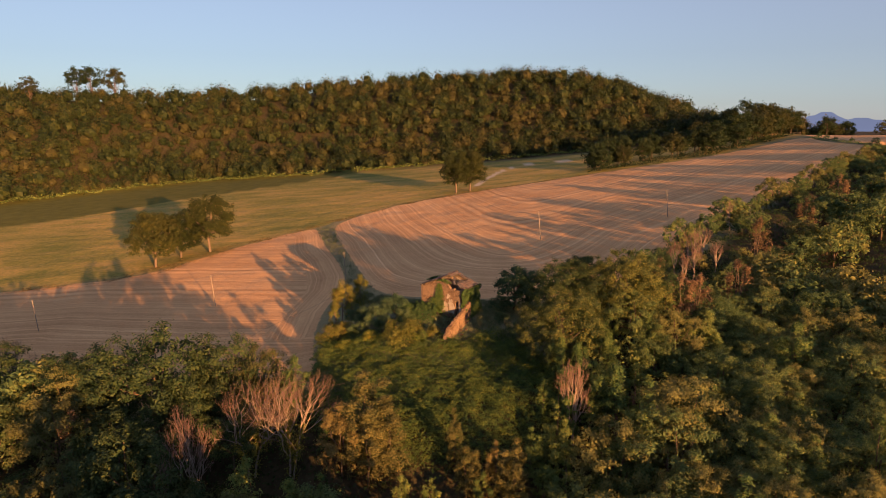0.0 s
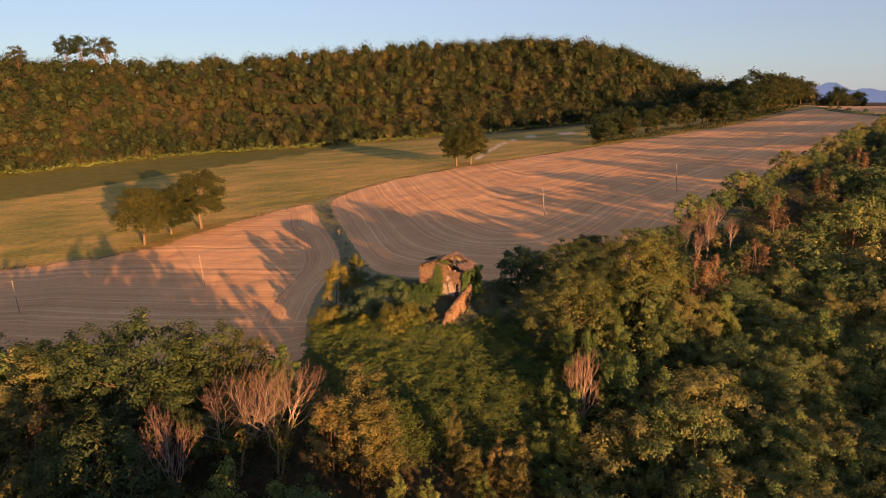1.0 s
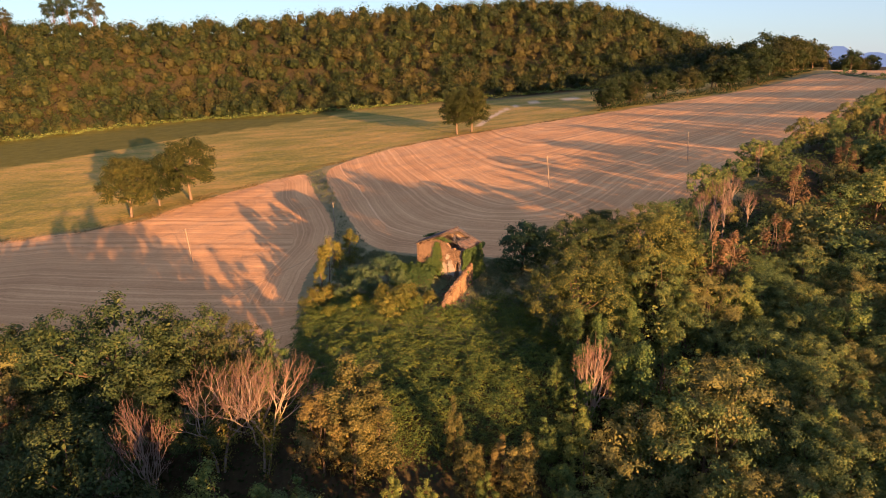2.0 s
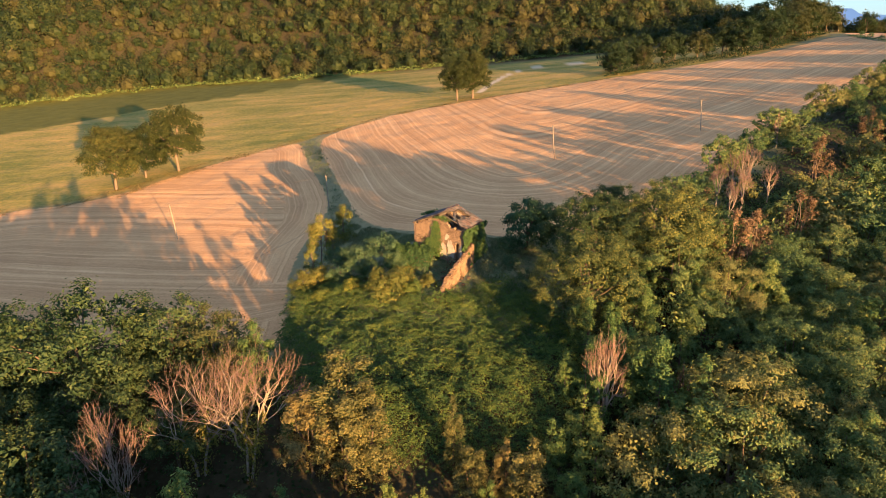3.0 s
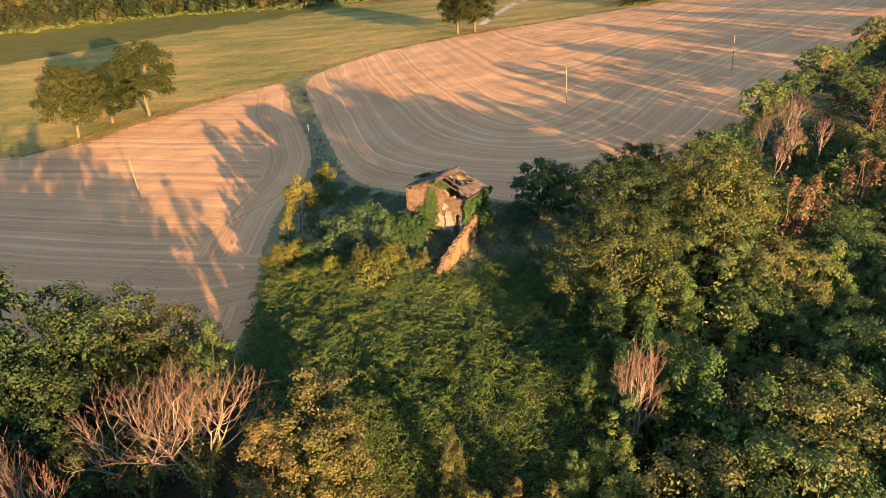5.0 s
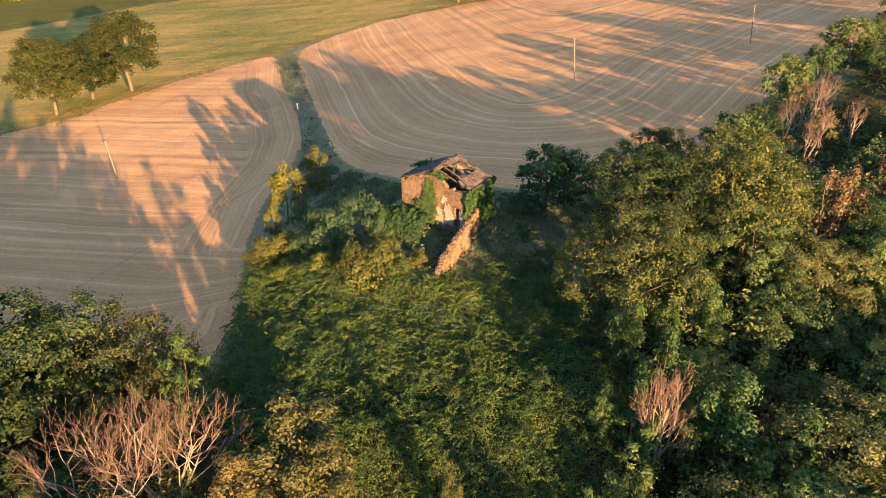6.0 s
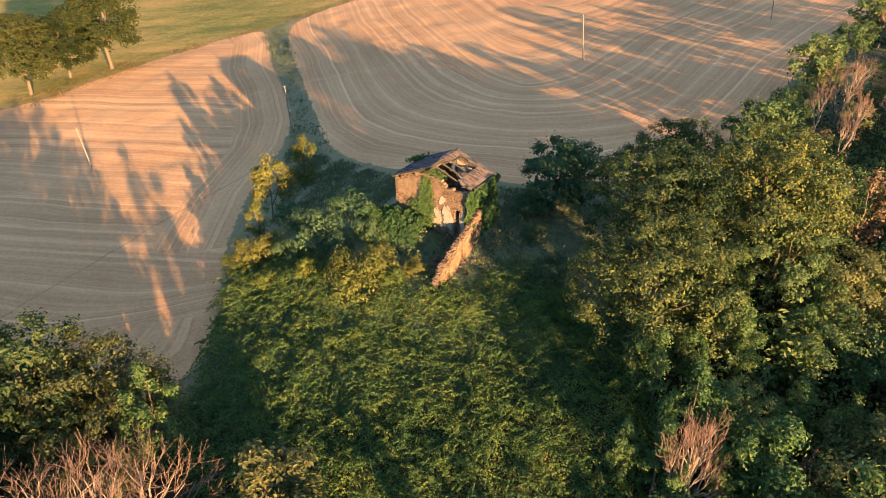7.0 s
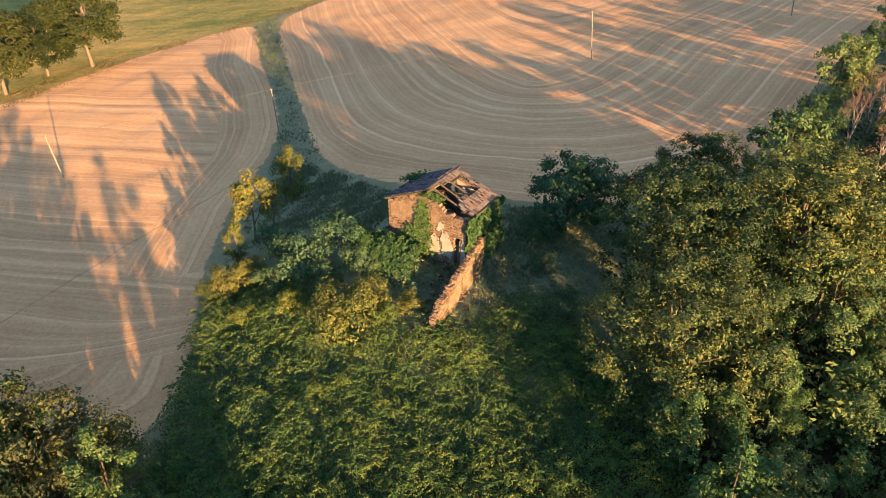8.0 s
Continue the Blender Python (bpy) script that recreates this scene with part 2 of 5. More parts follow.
# the eastern lanes follow the field's lower sides and run out along its length
d_left = line_distance([(-46, 240), (-33, 188), (-27, 169), (-21.4, 151), (-17, 137), (-12, 128), (-4, 120.5), (8, 115)])
d_right = line_distance([(-4, 119), (8, 114.5), (20, 114), (33, 118), (44, 130), (55, 144), (73, 160), (97, 178), (160, 230), (300, 340)])
east_lane = -6.0 * np.log(np.exp(-np.clip(d_left, 0, 300) / 6.0) + np.exp(-np.clip(d_right, 0, 300) / 6.0)) + 4.0
in_west = d_west > d_east
put_attribute(ground_mesh, "lane", np.where(in_west, across, east_lane) + 0.45 * fbm(gx, gy, 40, 9))
put_attribute(ground_mesh, "headland", np.where(in_west, d_head, east_lane) + 0.35 * fbm(gx, gy, 40, 9))
put_attribute(ground_mesh, "head_side", np.where(in_west & (gy > 108), d_head - 8.5 + 1.2 * fbm(gx, gy, 25, 12), 5))
put_attribute(ground_mesh, "field_depth", np.clip(np.maximum(np.maximum(d_west, d_east), d_far), -20, 20))
put_attribute(ground_mesh, "crop", np.clip(d_crop / 1.6 + 0.5, 0, 1))
# grassland lies north of the stubble; the rest is rough ground under trees and scrub
north = np.where(gx < -35, np.interp(gx, [-260, -109, -73, -35], [142, 152, 160, 201]), np.interp(gx, [-35, -16, 8, 60, 116, 175, 260], [203, 222, 237, 255, 272, 322, 360]))
put_attribute(ground_mesh, "meadow", np.clip((gy - north) / 3 + 0.7, 0, 1) * np.clip((wood_edge(gx) + 6 - gy) / 6, 0, 1))
put_attribute(ground_mesh, "verge", np.clip(1 - np.abs(np.maximum(d_west, d_east)) / 3.0, 0, 1))
# leaf litter under the woods, coloured dark to stand for the trees' shade
put_attribute(ground_mesh, "shaded_litter", np.maximum(np.clip((gy - wood_edge(gx) - 2) / 4, 0, 1), np.clip((bank(gx) + 8 - gy) / 5, 0, 1)))
# a worn track across the meadow
TRACK = [(13, 252), (18, 270), (27, 296), (37, 314), (48, 320), (62, 316)]
d_track = np.full(gx.shape, 1e9)
for (x0, y0), (x1, y1) in zip(TRACK, TRACK[1:]):
    kk = np.clip(((gx - x0) * (x1 - x0) + (gy - y0) * (y1 - y0)) / ((x1 - x0) ** 2 + (y1 - y0) ** 2), 0, 1)
    d_track = np.minimum(d_track, np.hypot(gx - x0 - kk * (x1 - x0), gy - y0 - kk * (y1 - y0)))
put_attribute(ground_mesh, "track", np.clip(1.5 * (1.5 - d_track), 0, 1))


rut_x, rut_y = -45.0 + 24.0, 98.0 - 128.0
rut_len = math.hypot(rut_x, rut_y)
along_rut = ((gx + 24) * rut_x + (gy - 128) * rut_y) / rut_len
put_attribute(ground_mesh, "rut", np.where((along_rut > -6) & (along_rut < rut_len + 8), np.clip(((gx + 24) * rut_y - (gy - 128) * rut_x) / rut_len + 0.8 * fbm(gx, gy, 30, 17), -9, 9), 9))


def ground_material():
    m = Mat("farmland")
    pos = m.coords("Object")
    on_head = m.math("LESS_THAN", m.attr("head_side"), 0.0)
    lane_v = m.math("ADD", m.attr("lane"), m.math("MULTIPLY", on_head, m.math("SUBTRACT", m.attr("headland"), m.attr("lane"))))
    comb = m.node("ShaderNodeCombineXYZ")
    m.link(lane_v, comb.inputs[0])
    # swaths left by the harvester, parallel to the field's edge
    wander = m.math("MULTIPLY", m.noise(0.03, 2, 0.5), 3.0)
    swath = m.math("SINE", m.math("ADD", m.math("MULTIPLY", lane_v, 2.1), wander))
    fine = m.math("SINE", m.math("MULTIPLY", lane_v, 7.5))
    along = m.noise(1.1, 7, 0.8, comb.outputs[0])
    patch = m.noise(0.045, 5, 0.6)
    grit = m.noise(2.6, 6, 0.75)
    f = m.math("ADD", m.math("MULTIPLY", swath, 0.035), m.math("MULTIPLY", fine, 0.018))
    f = m.math("ADD", f, m.math("ADD", m.math("MULTIPLY", along, 0.52), m.math("MULTIPLY", patch, 0.34)))
    # thin pale windrows, broken along their length
    thread = m.ramp(m.noise(0.85, 2, 0.5, comb.outputs[0]), [(0.56, (0, 0, 0)), (0.64, (1, 1, 1))])
    f = m.math("ADD", f, m.math("MULTIPLY", m.math("MULTIPLY", thread, m.noise(0.16, 4, 0.7)), 0.3))
    # broad bands of scattered straw, broken up along the lanes
    rows = m.ramp(m.noise(0.36, 3, 0.62, comb.outputs[0]), [(0.40, (0, 0, 0)), (0.68, (1, 1, 1))])
    f = m.math("ADD", f, m.math("MULTIPLY", m.math("MULTIPLY", rows, m.noise(0.10, 4, 0.65)), 0.3))
    bare = m.ramp(m.noise(0.27, 3, 0.6, comb.outputs[0]), [(0.52, (0, 0, 0)), (0.72, (1, 1, 1))])
    f = m.math("SUBTRACT", f, m.math("MULTIPLY", m.math("MULTIPLY", bare, m.noise(0.08, 4, 0.65)), 0.24))
    f = m.math("ADD", f, m.math("MULTIPLY", m.math("SUBTRACT", grit, 0.5), 0.5))
    f = m.math("ADD", f, m.math("MULTIPLY", m.math("SUBTRACT", m.noise(8.0, 3, 0.7), 0.5), 0.42))
    straw = m.ramp(f, [(0.2, (0.29, 0.16, 0.075)), (0.42, (0.5, 0.29, 0.134)), (0.6, (0.65, 0.398, 0.19)), (0.8, (0.8, 0.535, 0.295))])
    stretched = m.node("ShaderNodeMapping")
    stretched.inputs["Scale"].default_value = (0.35, 1.0, 1.0)
    stretched.inputs["Rotation"].default_value = (0, 0, radians(-18))
    m.link(pos, stretched.inputs[0])
    drift = m.noise(0.075, 6, 0.68, stretched.outputs[0])
    meadow = m.ramp(m.math("ADD", m.math("MULTIPLY", drift, 0.8), m.math("MULTIPLY", m.math("SUBTRACT", m.noise(0.9, 6, 0.75), 0.5), 0.5)), [(0.26, (0.15, 0.16, 0.036)), (0.38, (0.27, 0.228, 0.058)), (0.5, (0.41, 0.285, 0.085)), (0.66, (0.53, 0.345, 0.115))])
    crop = m.ramp(m.noise(0.2, 4, 0.6), [(0.3, (0.085, 0.092, 0.018)), (0.7, (0.13, 0.128, 0.03))])
    rough_ground = m.ramp(m.noise(0.9, 8, 0.78), [(0.3, (0.095, 0.11, 0.06)), (0.5, (0.16, 0.17, 0.095)), (0.64, (0.22, 0.21, 0.125)), (0.82, (0.3, 0.26, 0.175))])
    col = m.mix(m.attr("meadow"), rough_ground, meadow)
    # brown wood floor, its tone lowered to carry the shade of the crowns
    col = m.mix(m.attr("shaded_litter"), col, m.ramp(m.noise(0.8, 5, 0.7), [(0.3, (0.03, 0.028, 0.016)), (0.7, (0.065, 0.055, 0.03))]))
    col = m.mix(m.attr("crop"), col, crop)
    col = m.mix(m.math("MULTIPLY", m.attr("verge"), m.math("MULTIPLY", m.noise(0.8, 4, 0.7), 1.1)), col, (0.28, 0.22, 0.11))
    edge = m.math("ADD", m.attr("field_depth"), m.math("MULTIPLY", m.math("SUBTRACT", m.noise(0.9, 4, 0.65), 0.5), 1.8))
    col = m.mix(m.ramp(edge, [(0.0, (0, 0, 0)), (0.3, (1, 1, 1))]), col, straw)
    rut = m.math("LESS_THAN", m.math("ABSOLUTE", m.attr("rut")), 0.14)
    col = m.mix(m.math("MULTIPLY", rut, m.math("MULTIPLY", m.noise(0.25, 4, 0.6), 0.6)), col, (0.16, 0.105, 0.065))
    col = m.mix(m.attr("track"), col, (0.55, 0.45, 0.31))
    m.bump(m.math("ADD", m.math("MULTIPLY", grit, 1.0), m.math("MULTIPLY", swath, 0.08)), 0.18, 0.7)
    return m.done(col, 0.95, 0.1)


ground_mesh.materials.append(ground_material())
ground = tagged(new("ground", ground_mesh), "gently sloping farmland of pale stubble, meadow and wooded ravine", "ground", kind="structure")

# ---- far mountains ----
def mountain_range(name, distance, az0, az1, peaks, base, colour):
    az = np.linspace(radians(az0), radians(az1), 220)
    top = np.zeros_like(az)
    for a, h, w in peaks:
        top = np.maximum(top, h * np.exp(-np.abs((np.degrees(az) - a) / w) ** 1.4))
    top = top * (1 + 0.06 * np.sin(az * 190) + 0.04 * np.sin(az * 470 + 1)) + base
    rows = []
    for k, (dr, f) in enumerate(((0, 0.0), (60, 0.55), (140, 1.0), (260, 0.6))):
        r = distance + dr
        rows.append(np.stack([np.sin(az) * r, np.cos(az) * r, -30 + (top + 30) * f], 1))
    v = np.concatenate(rows)
    n = len(az)
    i, j = np.meshgrid(np.arange(n - 1), np.arange(3))
    k = (j * n + i).ravel()
    # haze is painted in: the ridges give off a flat blue-grey glow
    m = Mat(name + "_haze_glow")
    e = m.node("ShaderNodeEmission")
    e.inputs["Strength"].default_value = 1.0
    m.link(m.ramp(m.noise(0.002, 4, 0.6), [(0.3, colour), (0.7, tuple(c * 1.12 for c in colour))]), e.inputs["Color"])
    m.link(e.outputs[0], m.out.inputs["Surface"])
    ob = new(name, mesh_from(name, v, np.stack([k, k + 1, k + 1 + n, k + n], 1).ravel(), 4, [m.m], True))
    return tagged(ob, "far mountain range with evening haze painted as a blue glow", "mountains", kind="structure")


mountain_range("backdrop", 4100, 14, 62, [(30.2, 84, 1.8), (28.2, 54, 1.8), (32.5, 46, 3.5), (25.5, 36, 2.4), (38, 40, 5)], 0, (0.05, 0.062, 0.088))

# ---- builders for plants ----
def leaf_arrays(centres, normals, size, aspect=0.6):
    """Pointed leaf blades, two triangles each, as vertices and flat quad indices."""
    n = len(centres)
    nrm = normals / (np.linalg.norm(normals, axis=1, keepdims=True) + 1e-9)
    side = np.cross(nrm, rng.normal(size=(n, 3)))
    side /= np.linalg.norm(side, axis=1, keepdims=True) + 1e-9
    up = np.cross(nrm, side)
    s = np.asarray(size).reshape(-1, 1) * 0.5
    droop = nrm * s * 0.35
    v = np.stack([centres - up * s - droop, centres + side * s * aspect, centres + up * s - droop, centres - side * s * aspect], 1)
    return v.reshape(-1, 3), np.arange(4 * n)


def leaves_mesh(name, centres, normals, size, material, aspect=0.6):
    v, f = leaf_arrays(centres, normals, size, aspect)
    return mesh_from(name, v, f, 4, [material])


def tubes_mesh(name, lines, material, sides=6):
    """Tapered tubes along lines of (point, radius)."""
    vs, fs, base = [], [], 0
    for line in lines:
        p = np.array([q for q, _ in line], float)
        r = np.array([q for _, q in line], float)
        d = np.gradient(p, axis=0)
        d /= np.linalg.norm(d, axis=1, keepdims=True) + 1e-9
        ref = np.array([0.31, 0.95, 0.05]) if abs(d[0][2]) > 0.6 else np.array([0.05, 0.1, 1.0])
        a = np.cross(d, ref)
        a /= np.linalg.norm(a, axis=1, keepdims=True) + 1e-9
        b = np.cross(d, a)
        th = np.arange(sides) * 2 * np.pi / sides
        ring = p[:, None] + r[:, None, None] * (np.cos(th)[None, :, None] * a[:, None] + np.sin(th)[None, :, None] * b[:, None])
        vs.append(ring.reshape(-1, 3))
        m = len(p)
        for k in range(m - 1):
            for s in range(sides):
                fs.append((base + k * sides + s, base + k * sides + (s + 1) % sides, base + (k + 1) * sides + (s + 1) % sides, base + (k + 1) * sides + s))
        base += m * sides
    return mesh_from(name, np.concatenate(vs), np.array(fs).ravel(), 4, [material], True)


def part(name, me, parent, label=""):
    ob = new(name, me)
    ob.parent = parent
    if label:
        ob["label"] = label
    return ob


def bent(p0, p1, r0, r1, n=5, wiggle=0.12):
    p0, p1 = np.array(p0, float), np.array(p1, float)
    length = np.linalg.norm(p1 - p0)
    ts = np.linspace(0, 1, n)
    off = np.cumsum(rng.normal(size=(n, 3)), axis=0) * wiggle * length / n
    off -= np.outer(ts, off[-1]) * 0.6
    off[0] = 0
    return [(p0 + (p1 - p0) * t + o, r0 + (r1 - r0) * t) for t, o in zip(ts, off)]


def crown_points(lobes, per_lobe, spread, shell=0.75, per_clump=34):
    """Leaf places and their facing: rounded clumps on the outer parts of a set of lobes (centre, radii)."""
    cs, ns = [], []
    hub = np.mean([c for c, _ in lobes], axis=0)
    for c, r in lobes:
        n_clump = max(5, int(per_lobe / per_clump))
        d = rng.normal(size=(n_clump, 3))
        d[:, 2] = d[:, 2] * 0.9 + 0.3
        d += (np.asarray(c) - hub) * 0.14
        d /= np.linalg.norm(d, axis=1, keepdims=True)
        rr = shell + (1.1 - shell) * rng.random((n_clump, 1)) ** 0.6
        knots = np.asarray(c) + d * rr * np.asarray(r)
        pick = rng.integers(0, n_clump, per_lobe)
        off = rng.normal(size=(per_lobe, 3))
        p = knots[pick] + off * spread * np.array([1, 1, 0.7])
        cs.append(p)
        ns.append(d[pick] * 0.8 + off * 0.45 + rng.normal(size=(per_lobe, 3)) * 0.35 + np.array([0, 0, 0.55]))
    return np.concatenate(cs), np.concatenate(ns)


def broad_lobes(h, r, n, low=0.32, ragged=0.25):
    """Lobes of a broad round crown between low*h and h."""
    out = []
    mid, half = h * (1 + low) / 2, h * (1 - low) / 2
    for k in range(n):
        zz = 1 - 1.72 * (k + 0.5) / n
        th = k * 2.39996 + rng.normal() * 0.3
        w = math.sqrt(max(0, 1 - zz * zz))
        f = 0.70 + rng.normal() * 0.08
        c = (math.cos(th) * w * r * f, math.sin(th) * w * r * f, mid + zz * half * 0.72)
        s = r * (0.38 + ragged * 0.35 * rng.random())
        out.append((np.array(c), np.array((s, s, s * 0.85))))
    out.append((np.array((0, 0, mid)), np.array((r * 0.6, r * 0.6, half * 0.7))))
    return out


def spire_lobes(h, r, n, low=0.15):
    """Lobes of a slim crown of several upright leaders."""
    out = []
    leaders = [(0, 0, 1.0)] + [(math.cos(a) * r * 0.55, math.sin(a) * r * 0.55, 0.6 + 0.28 * rng.random()) for a in rng.uniform(0, 6.28, 5)]
    for k in range(n):
        lx, ly, lh = leaders[k % len(leaders)]
        t = rng.random()
        z = h * (low + (lh - low) * t)
        w = r * (0.16 + 0.30 * (1 - t))
        out.append((np.array((lx + rng.normal() * r * 0.12 * (1 - t), ly + rng.normal() * r * 0.12 * (1 - t), z)), np.array((w, w, w * 1.7))))
    for lx, ly, lh in leaders:
        out.append((np.array((lx, ly, h * lh * 0.95)), np.array((r * 0.10, r * 0.10, r * 0.34))))
    return out


def make_tree(name, h, r, lobes, leaves, size, leaf_mat, bark_mat, label, category, trunk_r=0.28, limbs=6, group="", spread=0.3, split=False, per_clump=34, core=0):
    root = tagged(new(name), label, category, group)
    lines = [bent((0, 0, -0.8), (rng.normal() * 0.3, rng.normal() * 0.3, h * 0.62), trunk_r, trunk_r * 0.45, 6, 0.08)]
    for k in range(limbs):
        c, _ = lobes[(k * 3) % len(lobes)]
        z0 = h * rng.uniform(0.22, 0.42)
        lines.append(bent((0, 0, z0), c, trunk_r * 0.5, 0.04, 5, 0.15))
    part("trunk", tubes_mesh("trunk", lines[:1] if split else lines, bark_mat), root)
    for line in lines[1:] if split else []:
        part("limb", tubes_mesh("limb", [line], bark_mat), root)
    c, n = crown_points(lobes, max(30, leaves // len(lobes)), spread, 0.75, per_clump)
    big = size * rng.uniform(0.7, 1.35, len(c))
    # the twiggy leaf mass inside each bough
    if core:
        inner = np.concatenate([np.asarray(q) + rng.normal(size=(core, 3)) * np.asarray(w) * 0.27 for q, w in lobes])
        c, n = np.concatenate([c, inner]), np.concatenate([n, rng.normal(size=inner.shape)])
        big = np.concatenate([big, np.full(len(inner), size * 1.9)])
    part("crown", leaves_mesh("crown", c, n, big, leaf_mat), root)
    return root


def dead_tree(name, h, r, label, seed, twigs=True, lean=0.0, stems=1, ivied=0):
    """A bare tree: forking limbs, then fine reddish twigs."""
    g = np.random.default_rng(seed)
    root = tagged(new(name), label, "dead tree")
    limbs, fine = [], []

    def grow(p, d, length, rad, level):
        q = p + d * length
        mid = (p + q) / 2 + g.normal(size=3) * length * 0.07
        (limbs if level < 4 else fine).append([(p, rad), (mid, rad * 0.85), (q, rad * 0.68)])
        if level >= 5:
            return
        for _ in range(3):
            nd = d * 0.9 + g.normal(size=3) * (0.46 if level < 2 else 0.40) + np.array([0, 0, 0.2])
            nd /= np.linalg.norm(nd)
            grow(p + (q - p) * g.uniform(0.62, 1.0), nd, length * g.uniform(0.62, 0.85), rad * 0.6, level + 1)

    for s in range(stems):
        a = g.uniform(0, 6.28)
        d0 = np.array([math.cos(a) * 0.22 * (stems > 1) + lean, math.sin(a) * 0.22 * (stems > 1), 1.0])
        grow(np.array([math.cos(a) * 0.3 * (stems > 1), math.sin(a) * 0.3 * (stems > 1), -0.6]), d0 / np.linalg.norm(d0), h * 0.30, 0.12 + h * 0.005, 0)
    k = h / max(q[2] for line in limbs + fine for q, _ in line)
    for lines in (limbs, fine):
        for line in lines:
            for idx, (q, rad) in enumerate(line):
                line[idx] = (np.array([q[0] * k * r, q[1] * k * r, q[2] * k]), max(rad * 0.85, 0.011))
    part("trunk", tubes_mesh("trunk", limbs, M_DEAD, 5), root)
    if twigs and fine:
        tagged(part("brushwood", tubes_mesh("brushwood", fine, M_TWIG, 3), root, "thin reddish bare twigs"), kind="stuff")
    if ivied:
        # ivy clothes the lower stems
        low = [line for line in limbs if line[1][0][2] < h * 0.62 and line[0][1] > 0.07]
        pick, along_ = g.integers(0, len(low), ivied), g.random((ivied, 1))
        a, b = np.array([low[q][0][0] for q in pick]), np.array([low[q][2][0] for q in pick])
        off = g.normal(size=(ivied, 3)) * 0.42
        tagged(part("ivy_cover", leaves_mesh("ivy_cover", a + (b - a) * along_ + off, off + np.array([0, -0.2, 0.4]), 0.24 * g.uniform(0.6, 1.4, ivied), M_YELLOW), root, "yellow green ivy round the stems"), kind="stuff")
    return root


def spot(x, y, rot=0.0, s=1.0, sink=0.0, sz=None):
    return Matrix.Translation((x, y, land_at(x, y) - sink)) @ Matrix.Rotation(rot, 4, "Z") @ Matrix.Diagonal((s, s, sz or s, 1))


class Nursery:
    """Trees of one kind: the first few are grown, the rest are copies that share their meshes."""

    def __init__(self, grow, variants):
        self.grow, self.variants, self.stock, self.k = grow, variants, [], 0

    def plant(self, x, y, s=1.0, sink=0.0, sz=None, rot=None):
        m = spot(x, y, rng.uniform(0, 6.28) if rot is None else rot, s, sink, sz)
        self.k += 1
        if len(self.stock) < self.variants:
            ob = self.grow(len(self.stock))
            ob.matrix_basis = m
            self.stock.append(ob)
            return ob
        first = self.stock[self.k % self.variants]
        return copy_thing(first, m @ Matrix.Diagonal((1 / first.scale[0], 1 / first.scale[1], 1 / first.scale[2], 1)))


OAK = "leafy green oak tree in the ravine wood"
ravine_oaks = Nursery(lambda k: make_tree("oak_tree", 12, 5.0, broad_lobes(12, 5.0, 15 + k, 0.16), 7000, 0.28, M_RAVINE, M_BARK, OAK, "tree", group="ravine wood", spread=0.4, split=True, per_clump=55, core=14), 4)
ravine_far = Nursery(lambda k: make_tree("oak_tree", 11, 4.8, broad_lobes(11, 4.8, 11 + k, 0.12), 1900, 0.58, M_RAVINE, M_BARK, OAK, "tree", group="ravine wood", limbs=3, spread=0.46, per_clump=38, core=12), 4)
olive_oaks = Nursery(lambda k: make_tree("downy_oak", 11.5, 5.2, broad_lobes(11.5, 5.2, 16, 0.2), 6400, 0.30, M_OLIVE, M_BARK, "spreading downy oak with olive brown leaves", "tree", group="downy oaks", spread=0.42, split=True, per_clump=80, core=25), 3)
elms = Nursery(lambda k: make_tree("elm_tree", 12.5, 3.4, spire_lobes(12.5, 3.4, 26), 6200, 0.29, M_ELM, M_BARK, "slim elm with golden green ragged crown above ravine", "tree", group="ravine elms", trunk_r=0.2, limbs=4, split=True), 3)
green_elms = Nursery(lambda k: make_tree("hornbeam", 12.0, 3.6, spire_lobes(12.0, 3.6, 24, 0.1), 4200, 0.32, M_GREEN, M_BARK, "upright bright green hornbeam in the ravine wood", "tree", group="ravine hornbeams", trunk_r=0.2, limbs=4), 3)
yellow_trees = Nursery(lambda k: make_tree("young_ash", 8, 2.3, spire_lobes(8, 2.3, 15, 0.05), 2600, 0.30, M_YELLOW, M_PALEBARK, "young ash with yellowing leaves beside the ruin", "tree", trunk_r=0.12, limbs=5, split=True), 2)
dark_trees = Nursery(lambda k: make_tree("field_maple", 7, 3.4, broad_lobes(7, 3.4, 12, 0.05), 5200, 0.27, M_DARK, M_BARK, "dense dark green maple beside the ruined house", "tree", trunk_r=0.2, split=True, per_clump=60, core=20), 2)
great_oaks = Nursery(lambda k: make_tree("great_oak", 13, 6.4, broad_lobes(13, 6.6, 26, -0.04), 27000, 0.24, M_GREAT, M_BARK, "broad old oak with dense green crown near ruin", "tree", trunk_r=0.4, limbs=10, spread=0.36, split=True, per_clump=110, core=70), 2)
SHRUB_LOOKS = ((M_BRAMBLE, "leafy green shrub in the thicket"), (M_DARK, "dark green shrub on the thicket's edge"), (M_YELLOW, "shrub with yellow and rusty leaves"))
green_shrubs, dark_shrubs, yellow_shrubs = [
    Nursery(lambda k, look_=look_: make_tree("shrub", 3.2, 1.9, broad_lobes(3.2, 1.9, 9, 0.02), 2700, 0.2, look_[0], M_BARK, look_[1], "shrub", trunk_r=0.07, limbs=4, spread=0.24), 2)
    for look_ in SHRUB_LOOKS]
field_oaks = Nursery(lambda k: make_tree("field_oak", 15, 6.6, broad_lobes(15, 5.9, 20, 0.10), 12000, 0.42, M_FIELD_OAK, M_PALEBARK, "large oak on the grassy field margin", "tree", group="oaks on the field margin", trunk_r=0.42, limbs=8, spread=0.5, split=True, core=20), 3)
